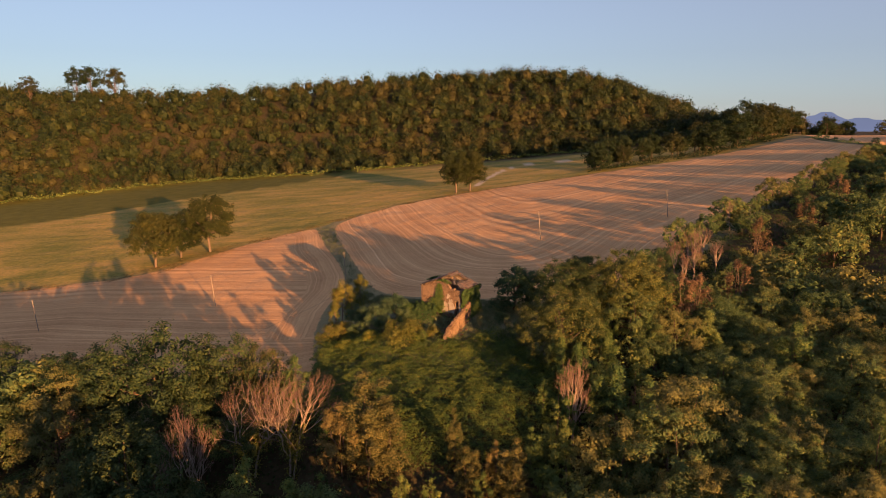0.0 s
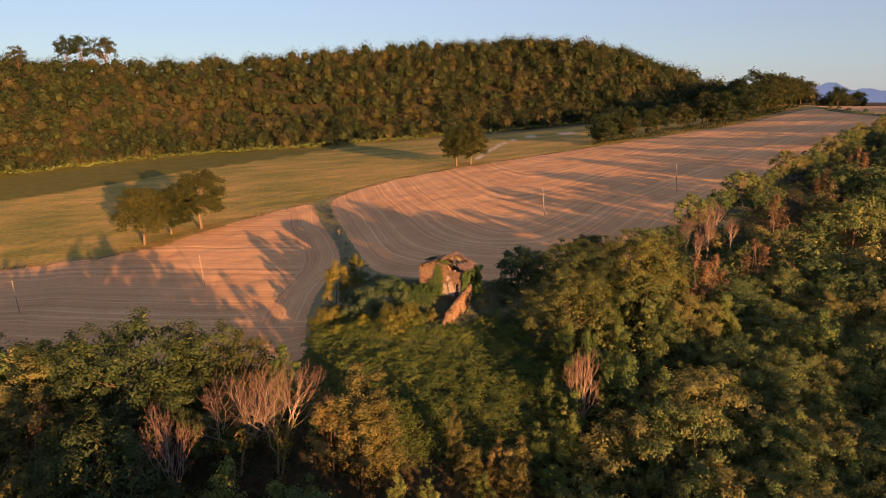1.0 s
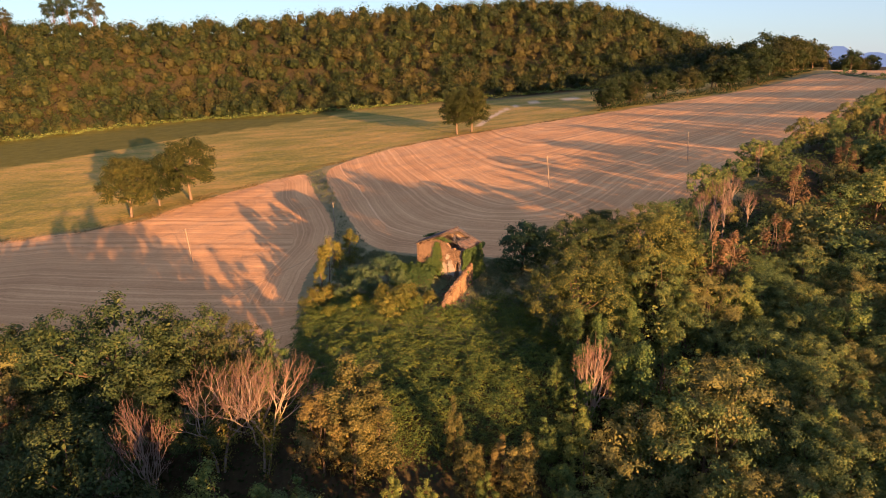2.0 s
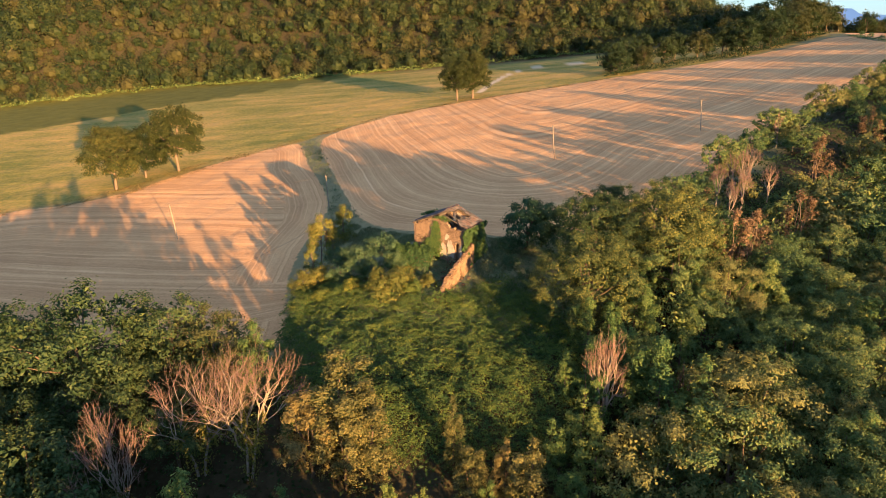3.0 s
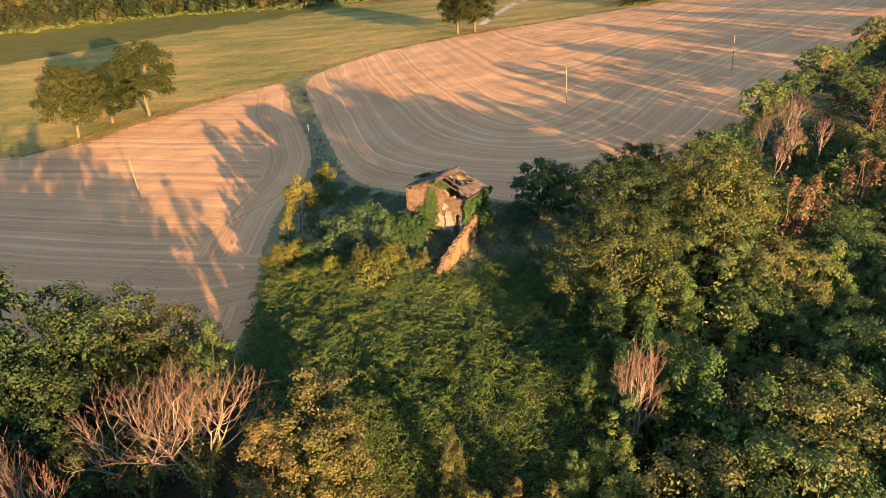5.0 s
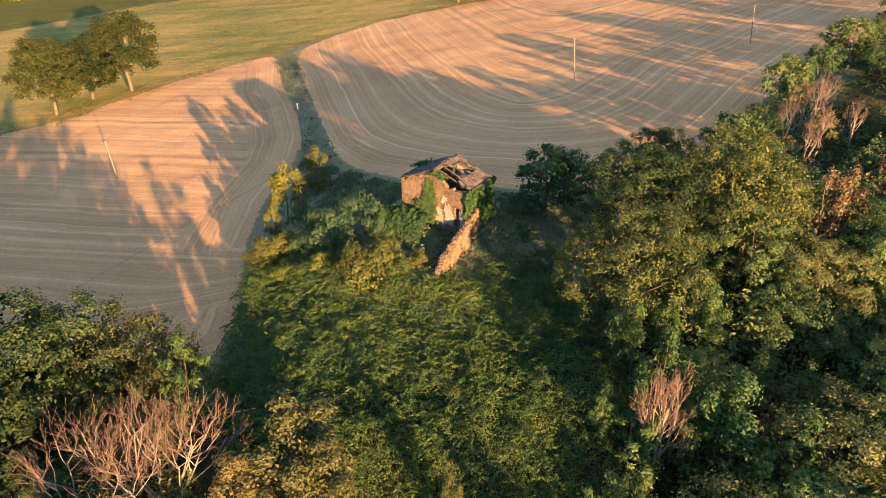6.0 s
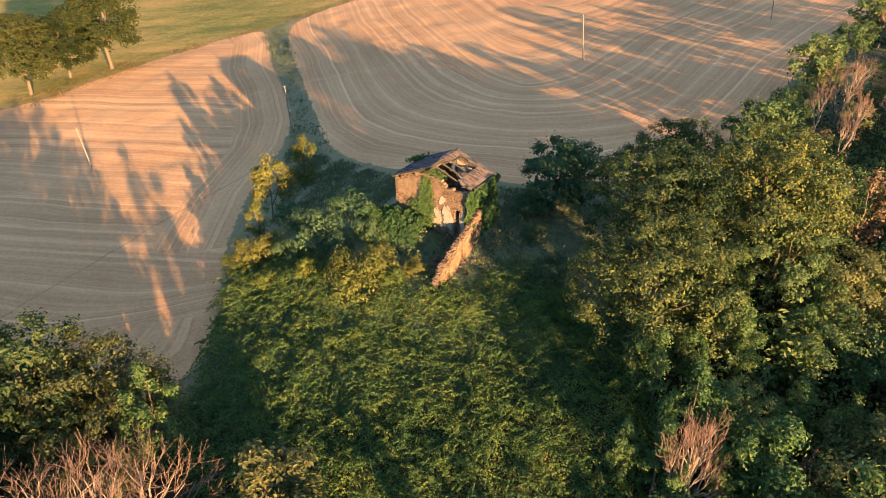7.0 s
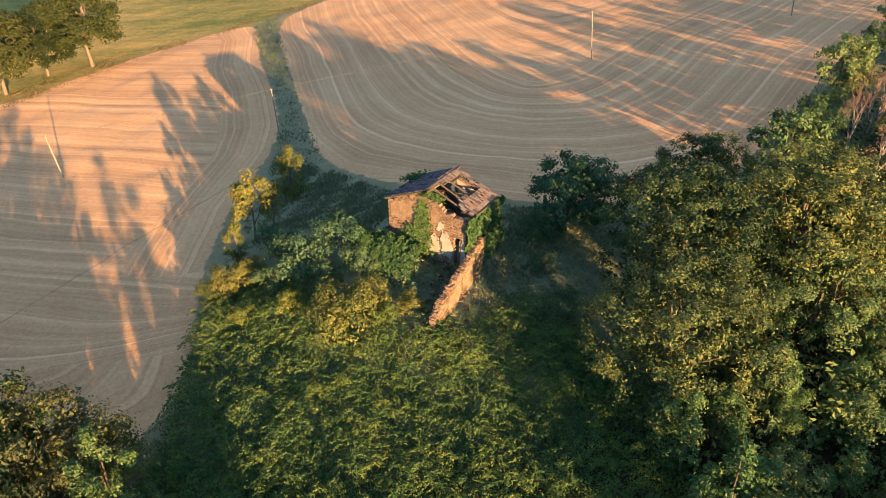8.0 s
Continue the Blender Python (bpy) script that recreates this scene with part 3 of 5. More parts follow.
hedge_trees = Nursery(lambda k: make_tree("hedge_oak", 11, 4.6, broad_lobes(11, 4.6, 14, 0.08), 1700, 0.72, M_OAK, M_BARK, "oak in the hedgerow beside the stubble field", "tree", group="hedgerow oaks", limbs=4, spread=0.6), 3)
tall_poplars = Nursery(lambda k: make_tree("skyline_poplar", 20, 5.5, broad_lobes(20, 5.8, 13, 0.4), 1500, 0.95, M_OAK, M_BARK, "tall open-crowned tree on the wooded skyline", "tree", group="skyline trees", trunk_r=0.35, limbs=9, spread=0.8, split=True), 2)

# trees on the field margin
field_oaks.plant(-76.0, 165.2, 1.0)
field_oaks.plant(-72.3, 173.0, 0.8)
field_oaks.plant(-65.5, 176.5, 1.06)
field_oaks.plant(5.0, 238.5, 0.95)
field_oaks.plant(10.0, 240.5, 1.0)

# broad trees east of the ruin
for x, y, s in ((20.0, 98.5, 0.94), (28.8, 98.0, 0.96), (17.0, 88.5, 0.86), (24.6, 107.5, 0.74), (34.5, 104.0, 0.7)):
    great_oaks.plant(x, y, s)
for x, y, s in ((12.2, 107.6, 1.12), (14.8, 109.6, 1.0), (42.5, 121.5, 0.62), (45.5, 124.0, 0.55)):
    dark_trees.plant(x, y, s)

# slim golden elms rising from the ravine in front of the thicket
for x, y, s, sz in ((-9.6, 73.0, 1.22, 0.9), (-12.4, 71.0, 0.95, 0.74), (-6.9, 71.5, 0.95, 0.74), (-9.0, 70.0, 0.9, 0.72), (1.2, 71.0, 0.4, 0.62), (8.2, 67.0, 0.8, 0.7), (2.6, 68.0, 0.6, 0.5), (6.0, 68.5, 0.45, 0.52)):
    elms.plant(x, y, s, 0.0, sz)
for x, y, s in ((10.5, 71.0, 0.5), (13.0, 78.0, 0.42), (-14.5, 73.5, 0.42), (-12.0, 76.0, 0.32), (-5.0, 66.5, 0.42), (-1.5, 66.0, 0.42), (4.5, 66.0, 0.45), (11.5, 66.0, 0.6), (14.5, 69.5, 0.68), (19.5, 71.5, 0.62), (21.5, 75.0, 1.0), (24.5, 71.5, 1.1), (-20.0, 81.5, 0.72), (-34.0, 86.0, 0.75), (-21.0, 79.5, 0.46), (20.0, 79.5, 0.6), (18.5, 83.5, 0.5), (14.8, 76.0, 0.7), (17.2, 78.5, 0.78), (16.0, 82.5, 0.6), (13.8, 73.0, 0.6), (18.8, 76.5, 0.55), (31.0, 88.0, 0.62), (28.0, 86.0, 0.6), (30.5, 95.0, 0.62), (23.0, 85.0, 0.5)):
    green_elms.plant(x, y, s)


def forest_edge(x):
    return np.interp(x, [-300, -95, -60, -40, -27, -16, -13, 14, 17, 31, 44, 55, 73, 97, 124, 159, 220], [100, 96, 92, 88, 84, 76, 64, 64, 84, 112, 127, 141, 157, 175, 200, 231, 285])


# the last four stand out of view, kept to shade the stubble field
for x, y, s in ((-38.0, 79.5, 1.33), (-30.0, 82.5, 1.05), (-25.0, 83.5, 0.82), (-45.5, 82.5, 1.06), (-52.0, 84.5, 0.96), (-59.0, 86.5, 0.8), (-66.0, 89.0, 1.0), (-74.0, 91.0, 1.0), (-82.0, 93.5, 1.0), (-91.0, 95.0, 1.02)):
    olive_oaks.plant(x, y, s)


# unseen trees added on the ravine floor, below the view, to shade western trees
for x, y, k in ((-27.5, 36.5, 1.2), (-22.0, 31.0, 1.05), (-14.5, 35.0, 1.25), (-9.0, 30.0, 1.0), (-5.0, 37.0, 1.1), (1.5, 32.0, 1.2), (5.5, 36.0, 0.95)):
    ravine_far.plant(x, y, k, 0.0, (5.0 + 1.4 * math.sin(2 * x) - land_at(x, y)) / 11.0)


# ravine wood: by even scatter, finer meshes where the camera passes near
def scatter(x0, x1, y0, y1, gap, keep, seed):
    g = np.random.default_rng(seed)
    done = []
    for y in np.arange(y0, y1, gap):
        for x in np.arange(x0, x1, gap):
            px, py = x + g.uniform(-0.36, 0.36) * gap + (gap / 2 if int(round((y - y0) / gap)) % 2 else 0), y + g.uniform(-0.36, 0.36) * gap
            if keep(px, py):
                done.append((px, py, g.random(), g.random()))
    return done


def in_ravine(x, y):
    if y > float(forest_edge(x)) - 2.0 or y > 250 or y < (52 if x > 18 else 45) or x > y * 0.74 + 9 or x < -y * 0.80 - 12:
        return False
    if y > 108 and y < float(forest_edge(x)) - 36:
        return False
    return min(math.hypot(x - a, y - b) - r for a, b, r in ((20, 98.5, 6.5), (28.8, 98, 6), (17, 88.5, 5), (24.6, 107.5, 4.5), (34.5, 104, 4.5), (-29.7, 65.5, 4.0), (-18, 68.0, 5.4), (-24, 68.5, 4.4), (16.3, 75.3, 1.6), (24.4, 75.6, 1.4))) > 0


def canopy(x, y):
    """How high the ravine trees reach: the wood closes below the level of the thicket."""
    if y > 80 and x > 20:
        a, b = x / 100, (y - 150) / 100
        open_land = 3.98 + 10.07 * a + 7.31 * b - 1.48 * a * b + 1.2 * a * a - 1.69 * b * b
        return open_land + 3.2 + 2.6 * math.sin(0.21 * x + 0.13 * y)
    # unseen trees here are raised to throw shade on the thicket's foot
    if 11 < x < 25 and y < 56:
        return 3.2
    if x > 20:
        a, b = x / 100, (y - 150) / 100
        open_land = 3.98 + 10.07 * a + 7.31 * b - 1.48 * a * b + 1.2 * a * a - 1.69 * b * b
        return -0.5 + float(smooth((x - 20) / 12)) * (open_land + 4.0 + 1.8 * math.sin(0.33 * x + 0.2 * y))
    if x < -15:
        return (4.5 if x < -30 else 1.5) if y > 68 else 2.6
    return -0.5 if y > 60 else -4.0


for x, y, a, b in scatter(-95, 200, 34, 252, 6.7, in_ravine, 11):
    b = min(b, ((canopy(x, y) - land_at(x, y)) / 12.5 - 0.7) / 0.32)
    if b < -1.25:
        continue
    if math.hypot(x, y - 45) > 66:
        ravine_far.plant(x, y, 0.72 + 0.36 * b)
    elif x < -14 and a < 0.6:
        olive_oaks.plant(x, y, 0.7 + 0.32 * b)
    elif a < 0.2 and x < 16:
        elms.plant(x, y, 0.72 + 0.3 * b)
    elif a < 0.5:
        green_elms.plant(x, y, 0.72 + 0.3 * b)
    else:
        ravine_oaks.plant(x, y, 0.68 + 0.34 * b)

for x, y, a, b in scatter(15, 44, 60, 96, 5.3, lambda x, y: in_ravine(x, y) and y < 94 - max(0, 22 - x), 13):
    (green_elms if a < 0.6 else ravine_oaks).plant(x, y, 0.42 + 0.2 * b)

for x, y, top in ((-21.5, 63.5, -0.6), (-30.5, 61.0, -0.5), (-26.0, 59.5, -1.2), (-16.8, 62.5, -2.2), (-35.0, 66.0, 2.6), (-13.5, 64.5, -2.6)):
    (green_elms if x > -24 else olive_oaks).plant(x, y, (top - land_at(x, y)) / 12.0)
for x, y, s in ((20.0, 68.0, 0.95), (25.5, 66.0, 1.0), (29.0, 70.5, 1.0)):
    ravine_oaks.plant(x, y, s)
for x, y, a, b in scatter(22, 64, 54, 98, 6.2, lambda x, y: in_ravine(x, y) and x > 20 + 0.2 * (y - 54), 19):
    ravine_oaks.plant(x, y, 0.58 + 0.18 * b)

g_edge = np.random.default_rng(37)
for k in range(34):
    ex = 36 + 118 * (k / 33) ** 1.15
    ey = float(forest_edge(ex)) - 1.5 + g_edge.uniform(-2, 1)
    ravine_far.plant(ex, ey, g_edge.uniform(0.36, 0.56) if k % 5 else g_edge.uniform(0.58, 0.72))

# hedgerow along the top of the stubble field, and trees on the far rise
HEDGE = [(60, 259), (74, 266), (92, 273), (112, 278), (130, 291), (146, 305), (160, 318), (172, 328)]
g_hedge = np.random.default_rng(31)
for k in range(30):
    t = k / 29
    hx = float(np.interp(t, np.linspace(0, 1, len(HEDGE)), [p[0] for p in HEDGE]))
    hy = float(np.interp(t, np.linspace(0, 1, len(HEDGE)), [p[1] for p in HEDGE]))
    hedge_trees.plant(hx + g_hedge.uniform(-5, 5), hy + g_hedge.uniform(1, 16), (0.72 + 0.4 * t) * g_hedge.uniform(0.75, 1.45), 0.5)
for x, y, s in ((172, 372, 1.7), (166, 378, 1.3), (180, 366, 1.3), (186, 362, 1.2), (160, 368, 1.3), (152, 362, 1.2), (192, 360, 1.15), (176, 345, 1.1), (182, 350, 1.1), (206, 350, 0.95), (214, 354, 0.7), (236, 346, 1.1), (243, 350, 0.95), (250, 353, 1.25), (216, 366, 0.95), (224, 362, 0.9), (230, 372, 0.95), (198, 376, 1.4), (186, 378, 1.5), (208, 384, 1.3), (258, 362, 1.5)):
    hedge_trees.plant(x, y, s)
for x, y, s in ((-232, 418, 1.05), (-221, 415, 1.12), (-207, 416, 1.1), (-252, 402, 0.85)):
    tall_poplars.plant(x, y, s, 0.6)

HEDGE_FOOT = [(58, 255.5), (76, 261), (112, 272), (135, 288), (174, 322), (170, 330), (146, 308), (112, 281), (74, 268), (58, 261)]

for x, y, k in ((170, 288, 0.5), (166, 275, 0.45), (165, 262, 0.5), (164, 246, 0.75), (166, 242, 0.6), (171, 296, 0.6)):
    dark_shrubs.plant(x, y, k)
LANE = [(169, 303), (163, 280), (160.5, 258), (161, 238), (164.5, 238), (164, 258), (166.5, 280), (172, 300)]

# bare and dying trees
DEAD = "bare dead tree with pale branches above the undergrowth"
for k, (x, y, top, r, stems, lean) in enumerate(((-29.0, 67.0, 5.6, 0.6, 2, 0.0), (-18.9, 71.0, 6.8, 1.0, 2, 0.0), (-23.6, 72.0, 7.0, 0.8, 2, -0.1), (16.4, 75.0, 7.3, 0.4, 3, 0.1), (24.6, 75.8, 3.6, 0.28, 1, 0.05),
        (44.0, 119.0, 14.0, 0.55, 1, 0.0), (48.5, 123.0, 15.4, 0.6, 2, 0.0), (43.0, 112.0, 13.0, 0.5, 1, 0.0), (46.5, 115.5, 13.6, 0.5, 1, 0.05), (51.0, 117.0, 14.0, 0.5, 1, 0.0), (-73.0, 100.0, 1.0, 0.9, 3, 0.0), (52.5, 127.5, 15.6, 0.6, 1, 0.0), (66.0, 146.0, 18.0, 0.6, 1, 0.0))):
    dead_tree("dead_tree", top - land_at(x, y), r, DEAD, 40 + k, True, lean, stems, 1500 if k in (1, 2) else 0).matrix_basis = spot(x, y, k * 1.1)
rusty_trees = Nursery(lambda k: make_tree("dying_elm", 10, 2.6, spire_lobes(10, 2.6, 16, 0.2), 1500, 0.34, M_RUST, M_PALEBARK, "dying elm with thin rusty brown leaves", "tree", group="dying elms", trunk_r=0.14, limbs=6, split=True), 2)
for x, y, s in ((37.0, 97.0, 1.0), (41.0, 99.5, 0.95), (50.0, 106.0, 1.0), (97.6, 158.0, 1.1), (36.0, 104.0, 0.9), (80.0, 140.0, 1.0), (62.0, 124.0, 1.0), (-46.0, 74.0, 0.9)):
    rusty_trees.plant(x, y, s)

# shrubs and young trees round the ruin
for x, y, s in ((-18.4, 112.5, 0.95), (-16.2, 121.0, 0.78), (-19.0, 108.0, 0.62), (-28.0, 86.0, 0.75), (-31.5, 87.5, 0.7), (-25.0, 84.5, 0.55), (-35.5, 88.0, 0.7), (-17.2, 115.5, 0.6)):
    yellow_trees.plant(x, y, s)
for x, y, s in ((-11.2, 103.0, 1.3), (-8.2, 104.0, 1.25), (-13.6, 106.5, 1.0), (-15.6, 109.0, 0.9), (-9.6, 100.6, 0.85), (-6.2, 101.0, 0.8), (-14.2, 102.5, 0.8), (9.5, 106.0, 0.8), (11.0, 97.0, 0.7), (9.5, 101.5, 0.55)):
    dark_shrubs.plant(x, y, s)
for x, y, s in ((-18.4, 103.6, 1.0), (-20.2, 103.0, 0.7), (-17.0, 105.0, 0.75), (-6.9, 95.8, 1.35), (-5.4, 97.2, 0.95), (-1.6, 96.6, 0.55), (-22.3, 85.6, 1.3), (-26.0, 84.5, 1.5)):
    yellow_shrubs.plant(x, y, s)
for x, y, s in ((-3.6, 96.0, 0.6), (1.6, 93.4, 0.5), (-12.0, 99.0, 0.7), (-16.0, 99.0, 0.6), (-30.0, 86.5, 1.5), (-35.0, 88.5, 1.4)):
    green_shrubs.plant(x, y, s)

# ---- hill wood: far, uncounted ----
def woodland():
    # closed lumpy crowns with leaf sprays on them
    protos = []
    for k in range(6):
        def crown_at(zz, th):
            w = np.sqrt(np.maximum(0, 1 - zz * zz))
            d = np.stack([np.cos(th) * w, np.sin(th) * w, zz], 1)
            lump = 1 + 0.2 * np.sin(3 * th + k) * np.cos(4 * zz + 2 * k) + 0.14 * np.sin(6 * zz + 4 * th + k) + 0.10 * np.sin(9 * zz - 7 * th)
            return d, d * lump[:, None] * np.array([4.5, 4.5, 4.1]) + np.array([0, 0, 5.4])

        u = np.arange(150) + 0.5
        d, c = crown_at(1 - 1.75 * u / 150, u * 2.39996)
        c = c + rng.normal(size=c.shape) * 0.5
        n = d * 0.8 + rng.normal(size=d.shape) * 0.55 + np.array([0, 0, 0.3])
        cols, rows = 7, 4
        lat = np.cos(np.linspace(0.05, 2.7, rows + 1))
        zz, th = np.repeat(lat, cols), np.tile(np.arange(cols) * 2 * np.pi / cols, rows + 1)
        _, grid = crown_at(zz, th)
        grid = (grid - np.array([0, 0, 5.4])) * 0.6 + np.array([0, 0, 4.8])
        i0 = (np.arange(rows)[:, None] * cols + np.arange(cols)[None, :]).ravel()
        i1 = (np.arange(rows)[:, None] * cols + (np.arange(cols)[None, :] + 1) % cols).ravel()
        shell = grid[np.stack([i0, i0 + cols, i1 + cols, i1], 1)].reshape(-1, 3)
        protos.append((c, n, shell))
    vs, tones = [], []
    g = np.random.default_rng(21)
    for y in np.arange(270, 545, 5.8):
        for x in np.arange(-400, 232, 5.8):
            px, py = x + g.uniform(-2.6, 2.6), y + g.uniform(-2.6, 2.6)
            e = float(wood_edge(px))
            if py < e + 4 or py > e + 148 or px < -0.86 * py or (px > 150 and py < 350):
                continue
            c, n, shell = protos[g.integers(6)]
            s = 0.5 + 0.62 * g.random() ** 1.4
            t = g.uniform(0, 6.28)
            rot = np.array([[math.cos(t), -math.sin(t), 0], [math.sin(t), math.cos(t), 0], [0, 0, 1]])
            tall = np.array([1, 1, g.uniform(0.95, 1.3)])
            v, _ = leaf_arrays((c * s * tall) @ rot.T + np.array([px, py, land_at(px, py) - 1.8]), n @ rot.T, 1.0 * s * g.uniform(0.6, 1.3, len(c)), 0.75)
            v = np.concatenate([v, (shell * s * tall) @ rot.T + np.array([px, py, land_at(px, py) - 1.8])])
            vs.append(v)
            tones.append(np.full(len(v), g.random()))
    v = np.concatenate(vs)
    me = mesh_from("woodland", v, np.arange(len(v)), 4, [M_WOODS])
    put_attribute(me, "tone", np.concatenate(tones))
    return tagged(new("woodland", me), "dense oak wood covering the hill, turning brown in places", "woods", kind="stuff")


woodland()


def leaf_carpet(name, label, category, outline, density, size, height_fn, material, seed, aspect=0.6, tilt=0.5):
    """Foliage spread over the ground inside an outline."""
    g = np.random.default_rng(seed)
    px, py = np.array([p[0] for p in outline]), np.array([p[1] for p in outline])
    area = 0.5 * abs(np.dot(px, np.roll(py, 1)) - np.dot(py, np.roll(px, 1)))
    n = int(area * density * 1.1)
    x, y = g.uniform(px.min(), px.max(), n * 3), g.uniform(py.min(), py.max(), n * 3)
    keep = signed_distance(x, y, outline) > g.uniform(-0.8, 0.9, len(x))
    x, y = x[keep][:n], y[keep][:n]
    h = height_fn(x, y)
    e = 0.25
    slope = np.stack([-(height_fn(x + e, y) - h) / e, -(height_fn(x, y + e) - h) / e, np.ones_like(x)], 1)
    depth = g.random(len(x)) ** 2
    pos = np.stack([x, y, land(x, y) + h * (1 - 0.5 * depth)], 1)
    me = leaves_mesh(name, pos, slope + g.normal(size=(len(x), 3)) * tilt, size * g.uniform(0.6, 1.4, len(x)), material, aspect)
    return tagged(new(name, me), label, category, kind="stuff")


def bramble_height(x, y):
    return np.clip(0.75 + 0.22 * fbm(x, y, 3.4, 61) + 0.20 * fbm(x, y, 1.3, 62) + 0.35 * fbm(x, y, 9, 63), 0.1, 3)


THICKET = rounded([(-21.5, 104), (-20, 92), (-20, 83), (-16.5, 77), (-9, 72), (4, 70), (18, 73), (18, 84), (13, 95), (8, 99), (5, 96), (-2, 95), (-8, 99), (-16, 106)], 2)
leaf_carpet("bramble_thicket", "sprawling green bramble thicket covering the slope", "brambles", THICKET, 80, 0.19, bramble_height, M_BRAMBLE, 64, 0.6, 1.0)


def bramble_canes(count):
    """Arching shoots, each with leaves along it."""
    g = np.random.default_rng(66)
    px, py = np.array([p[0] for p in THICKET]), np.array([p[1] for p in THICKET])
    x, y = g.uniform(px.min(), px.max(), count * 3), g.uniform(py.min(), py.max(), count * 3)
    keep = signed_distance(x, y, THICKET) > 0.8
    x, y = x[keep][:count], y[keep][:count]
    a, reach, rise = g.normal(3.6, 1.0, len(x)), g.uniform(1.2, 2.6, len(x)), g.uniform(0.25, 0.7, len(x))
    t = np.linspace(0.04, 1, 15)[None, :] + g.normal(size=(len(x), 15)) * 0.012
    qx, qy = x[:, None] + np.cos(a)[:, None] * reach[:, None] * t, y[:, None] + np.sin(a)[:, None] * reach[:, None] * t
    qz = land(qx, qy) + bramble_height(qx, qy) + rise[:, None] * np.sin(np.pi * t ** 0.8) - 0.02
    places_, facings = [], []
    for side in (-1, 1):
        out = side * g.uniform(0.07, 0.17, qx.shape) * (1.15 - 0.7 * t)
        px_, py_ = qx - np.sin(a)[:, None] * out, qy + np.cos(a)[:, None] * out
        places_.append(np.stack([px_, py_, qz - 0.25 * np.abs(out)], 2).reshape(-1, 3))
        tip = np.stack([-np.sin(a)[:, None] * side * 0.5 + 0 * t, np.cos(a)[:, None] * side * 0.5 + 0 * t, 1.0 + 0 * qx], 2).reshape(-1, 3)
        facings.append(tip + g.normal(size=tip.shape) * 0.3 + np.array([0.1, -0.3, 0]))
    pos, nrm = np.concatenate(places_), np.concatenate(facings)
    me = leaves_mesh("bramble_shoots", pos, nrm, g.uniform(0.13, 0.24, len(pos)), M_BRAMBLE, 0.55)
    return tagged(new("bramble_shoots", me), "long arching bramble shoots with yellow green leaves", "brambles", kind="stuff")


bramble_canes(3000)
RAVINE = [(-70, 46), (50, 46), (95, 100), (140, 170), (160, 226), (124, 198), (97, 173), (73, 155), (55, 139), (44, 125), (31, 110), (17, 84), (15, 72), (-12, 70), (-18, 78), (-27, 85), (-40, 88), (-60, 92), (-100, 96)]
leaf_carpet("undergrowth", "leafy undergrowth coloured dark for the shade beneath the ravine trees", "undergrowth", RAVINE, 5, 0.42, lambda x, y: np.clip(1.3 + 0.9 * fbm(x, y, 9, 71), 0.2, 4), M_UNDER_SHADE, 72, 0.6, 1.2)

EAST_SLOPE = [(18, 80), (19, 66), (26, 52), (60, 52), (75, 82), (70, 118), (56, 134), (46, 124), (34, 111), (22, 107), (15, 98), (14, 88)]
leaf_carpet("understorey", "dense green saplings and scrub beneath the oaks", "scrub", EAST_SLOPE, 17, 0.42, lambda x, y: np.clip(4.0 + 2.6 * fbm(x, y, 8, 73) + 1.1 * fbm(x, y, 2.6, 74), 0.6, 8) * smooth((78 + 0.9 * (x - 14) - y) / 12 + 0.75), M_RAVINE, 79, 0.6, 0.7)

leaf_carpet("hedge_scrub", "low green scrub at the foot of the hedgerow", "scrub", HEDGE_FOOT, 6, 0.7, lambda x, y: np.clip(1.3 + 1.0 * fbm(x, y, 11, 77), 0.2, 3.5), M_OAK, 78, 0.6, 0.9)
EDGE_XS = np.linspace(-215, 85, 31)
WOOD_FOOT = [(float(x), float(wood_edge(x)) - 1.5) for x in EDGE_XS] + [(float(x), float(wood_edge(x)) + 6) for x in EDGE_XS[::-1]]
leaf_carpet("lane_verge", "dark grassy bank between the two upper fields", "scrub", LANE, 5, 0.5, lambda x, y: np.clip(0.5 + 0.4 * fbm(x, y, 7, 41), 0.1, 1.5), M_DARK, 42, 0.6, 0.9)
leaf_carpet("wood_edge_scrub", "bright green scrub along the foot of the wood", "scrub", WOOD_FOOT, 9, 0.7, lambda x, y: np.clip(1.9 + 1.1 * fbm(x, y, 12, 75), 0.2, 3.5), M_GREEN, 76)


WEEDS = [(5, 96), (6, 103), (9, 108), (13, 111), (18, 107), (15, 100), (14, 92), (16, 84), (12, 84), (9, 92)]
leaf_carpet("weeds", "dark green weeds and creepers beside the ruin", "weeds", WEEDS, 34, 0.2, lambda x, y: np.clip(0.4 + 0.3 * fbm(x, y, 2.6, 88), 0.08, 1.2), M_WEED, 89, 0.6, 0.9)
ANNEX_FLOOR = [(-2.5, 101), (3.6, 100.2), (2.2, 98), (0.2, 96), (-4, 97.5)]
leaf_carpet("annex_weeds", "creepers over the floor of the fallen annex", "weeds", ANNEX_FLOOR, 90, 0.2, lambda x, y: np.clip(0.5 + 0.4 * fbm(x, y, 2.0, 86), 0.08, 1.4), M_WEED, 87, 0.6, 0.9)


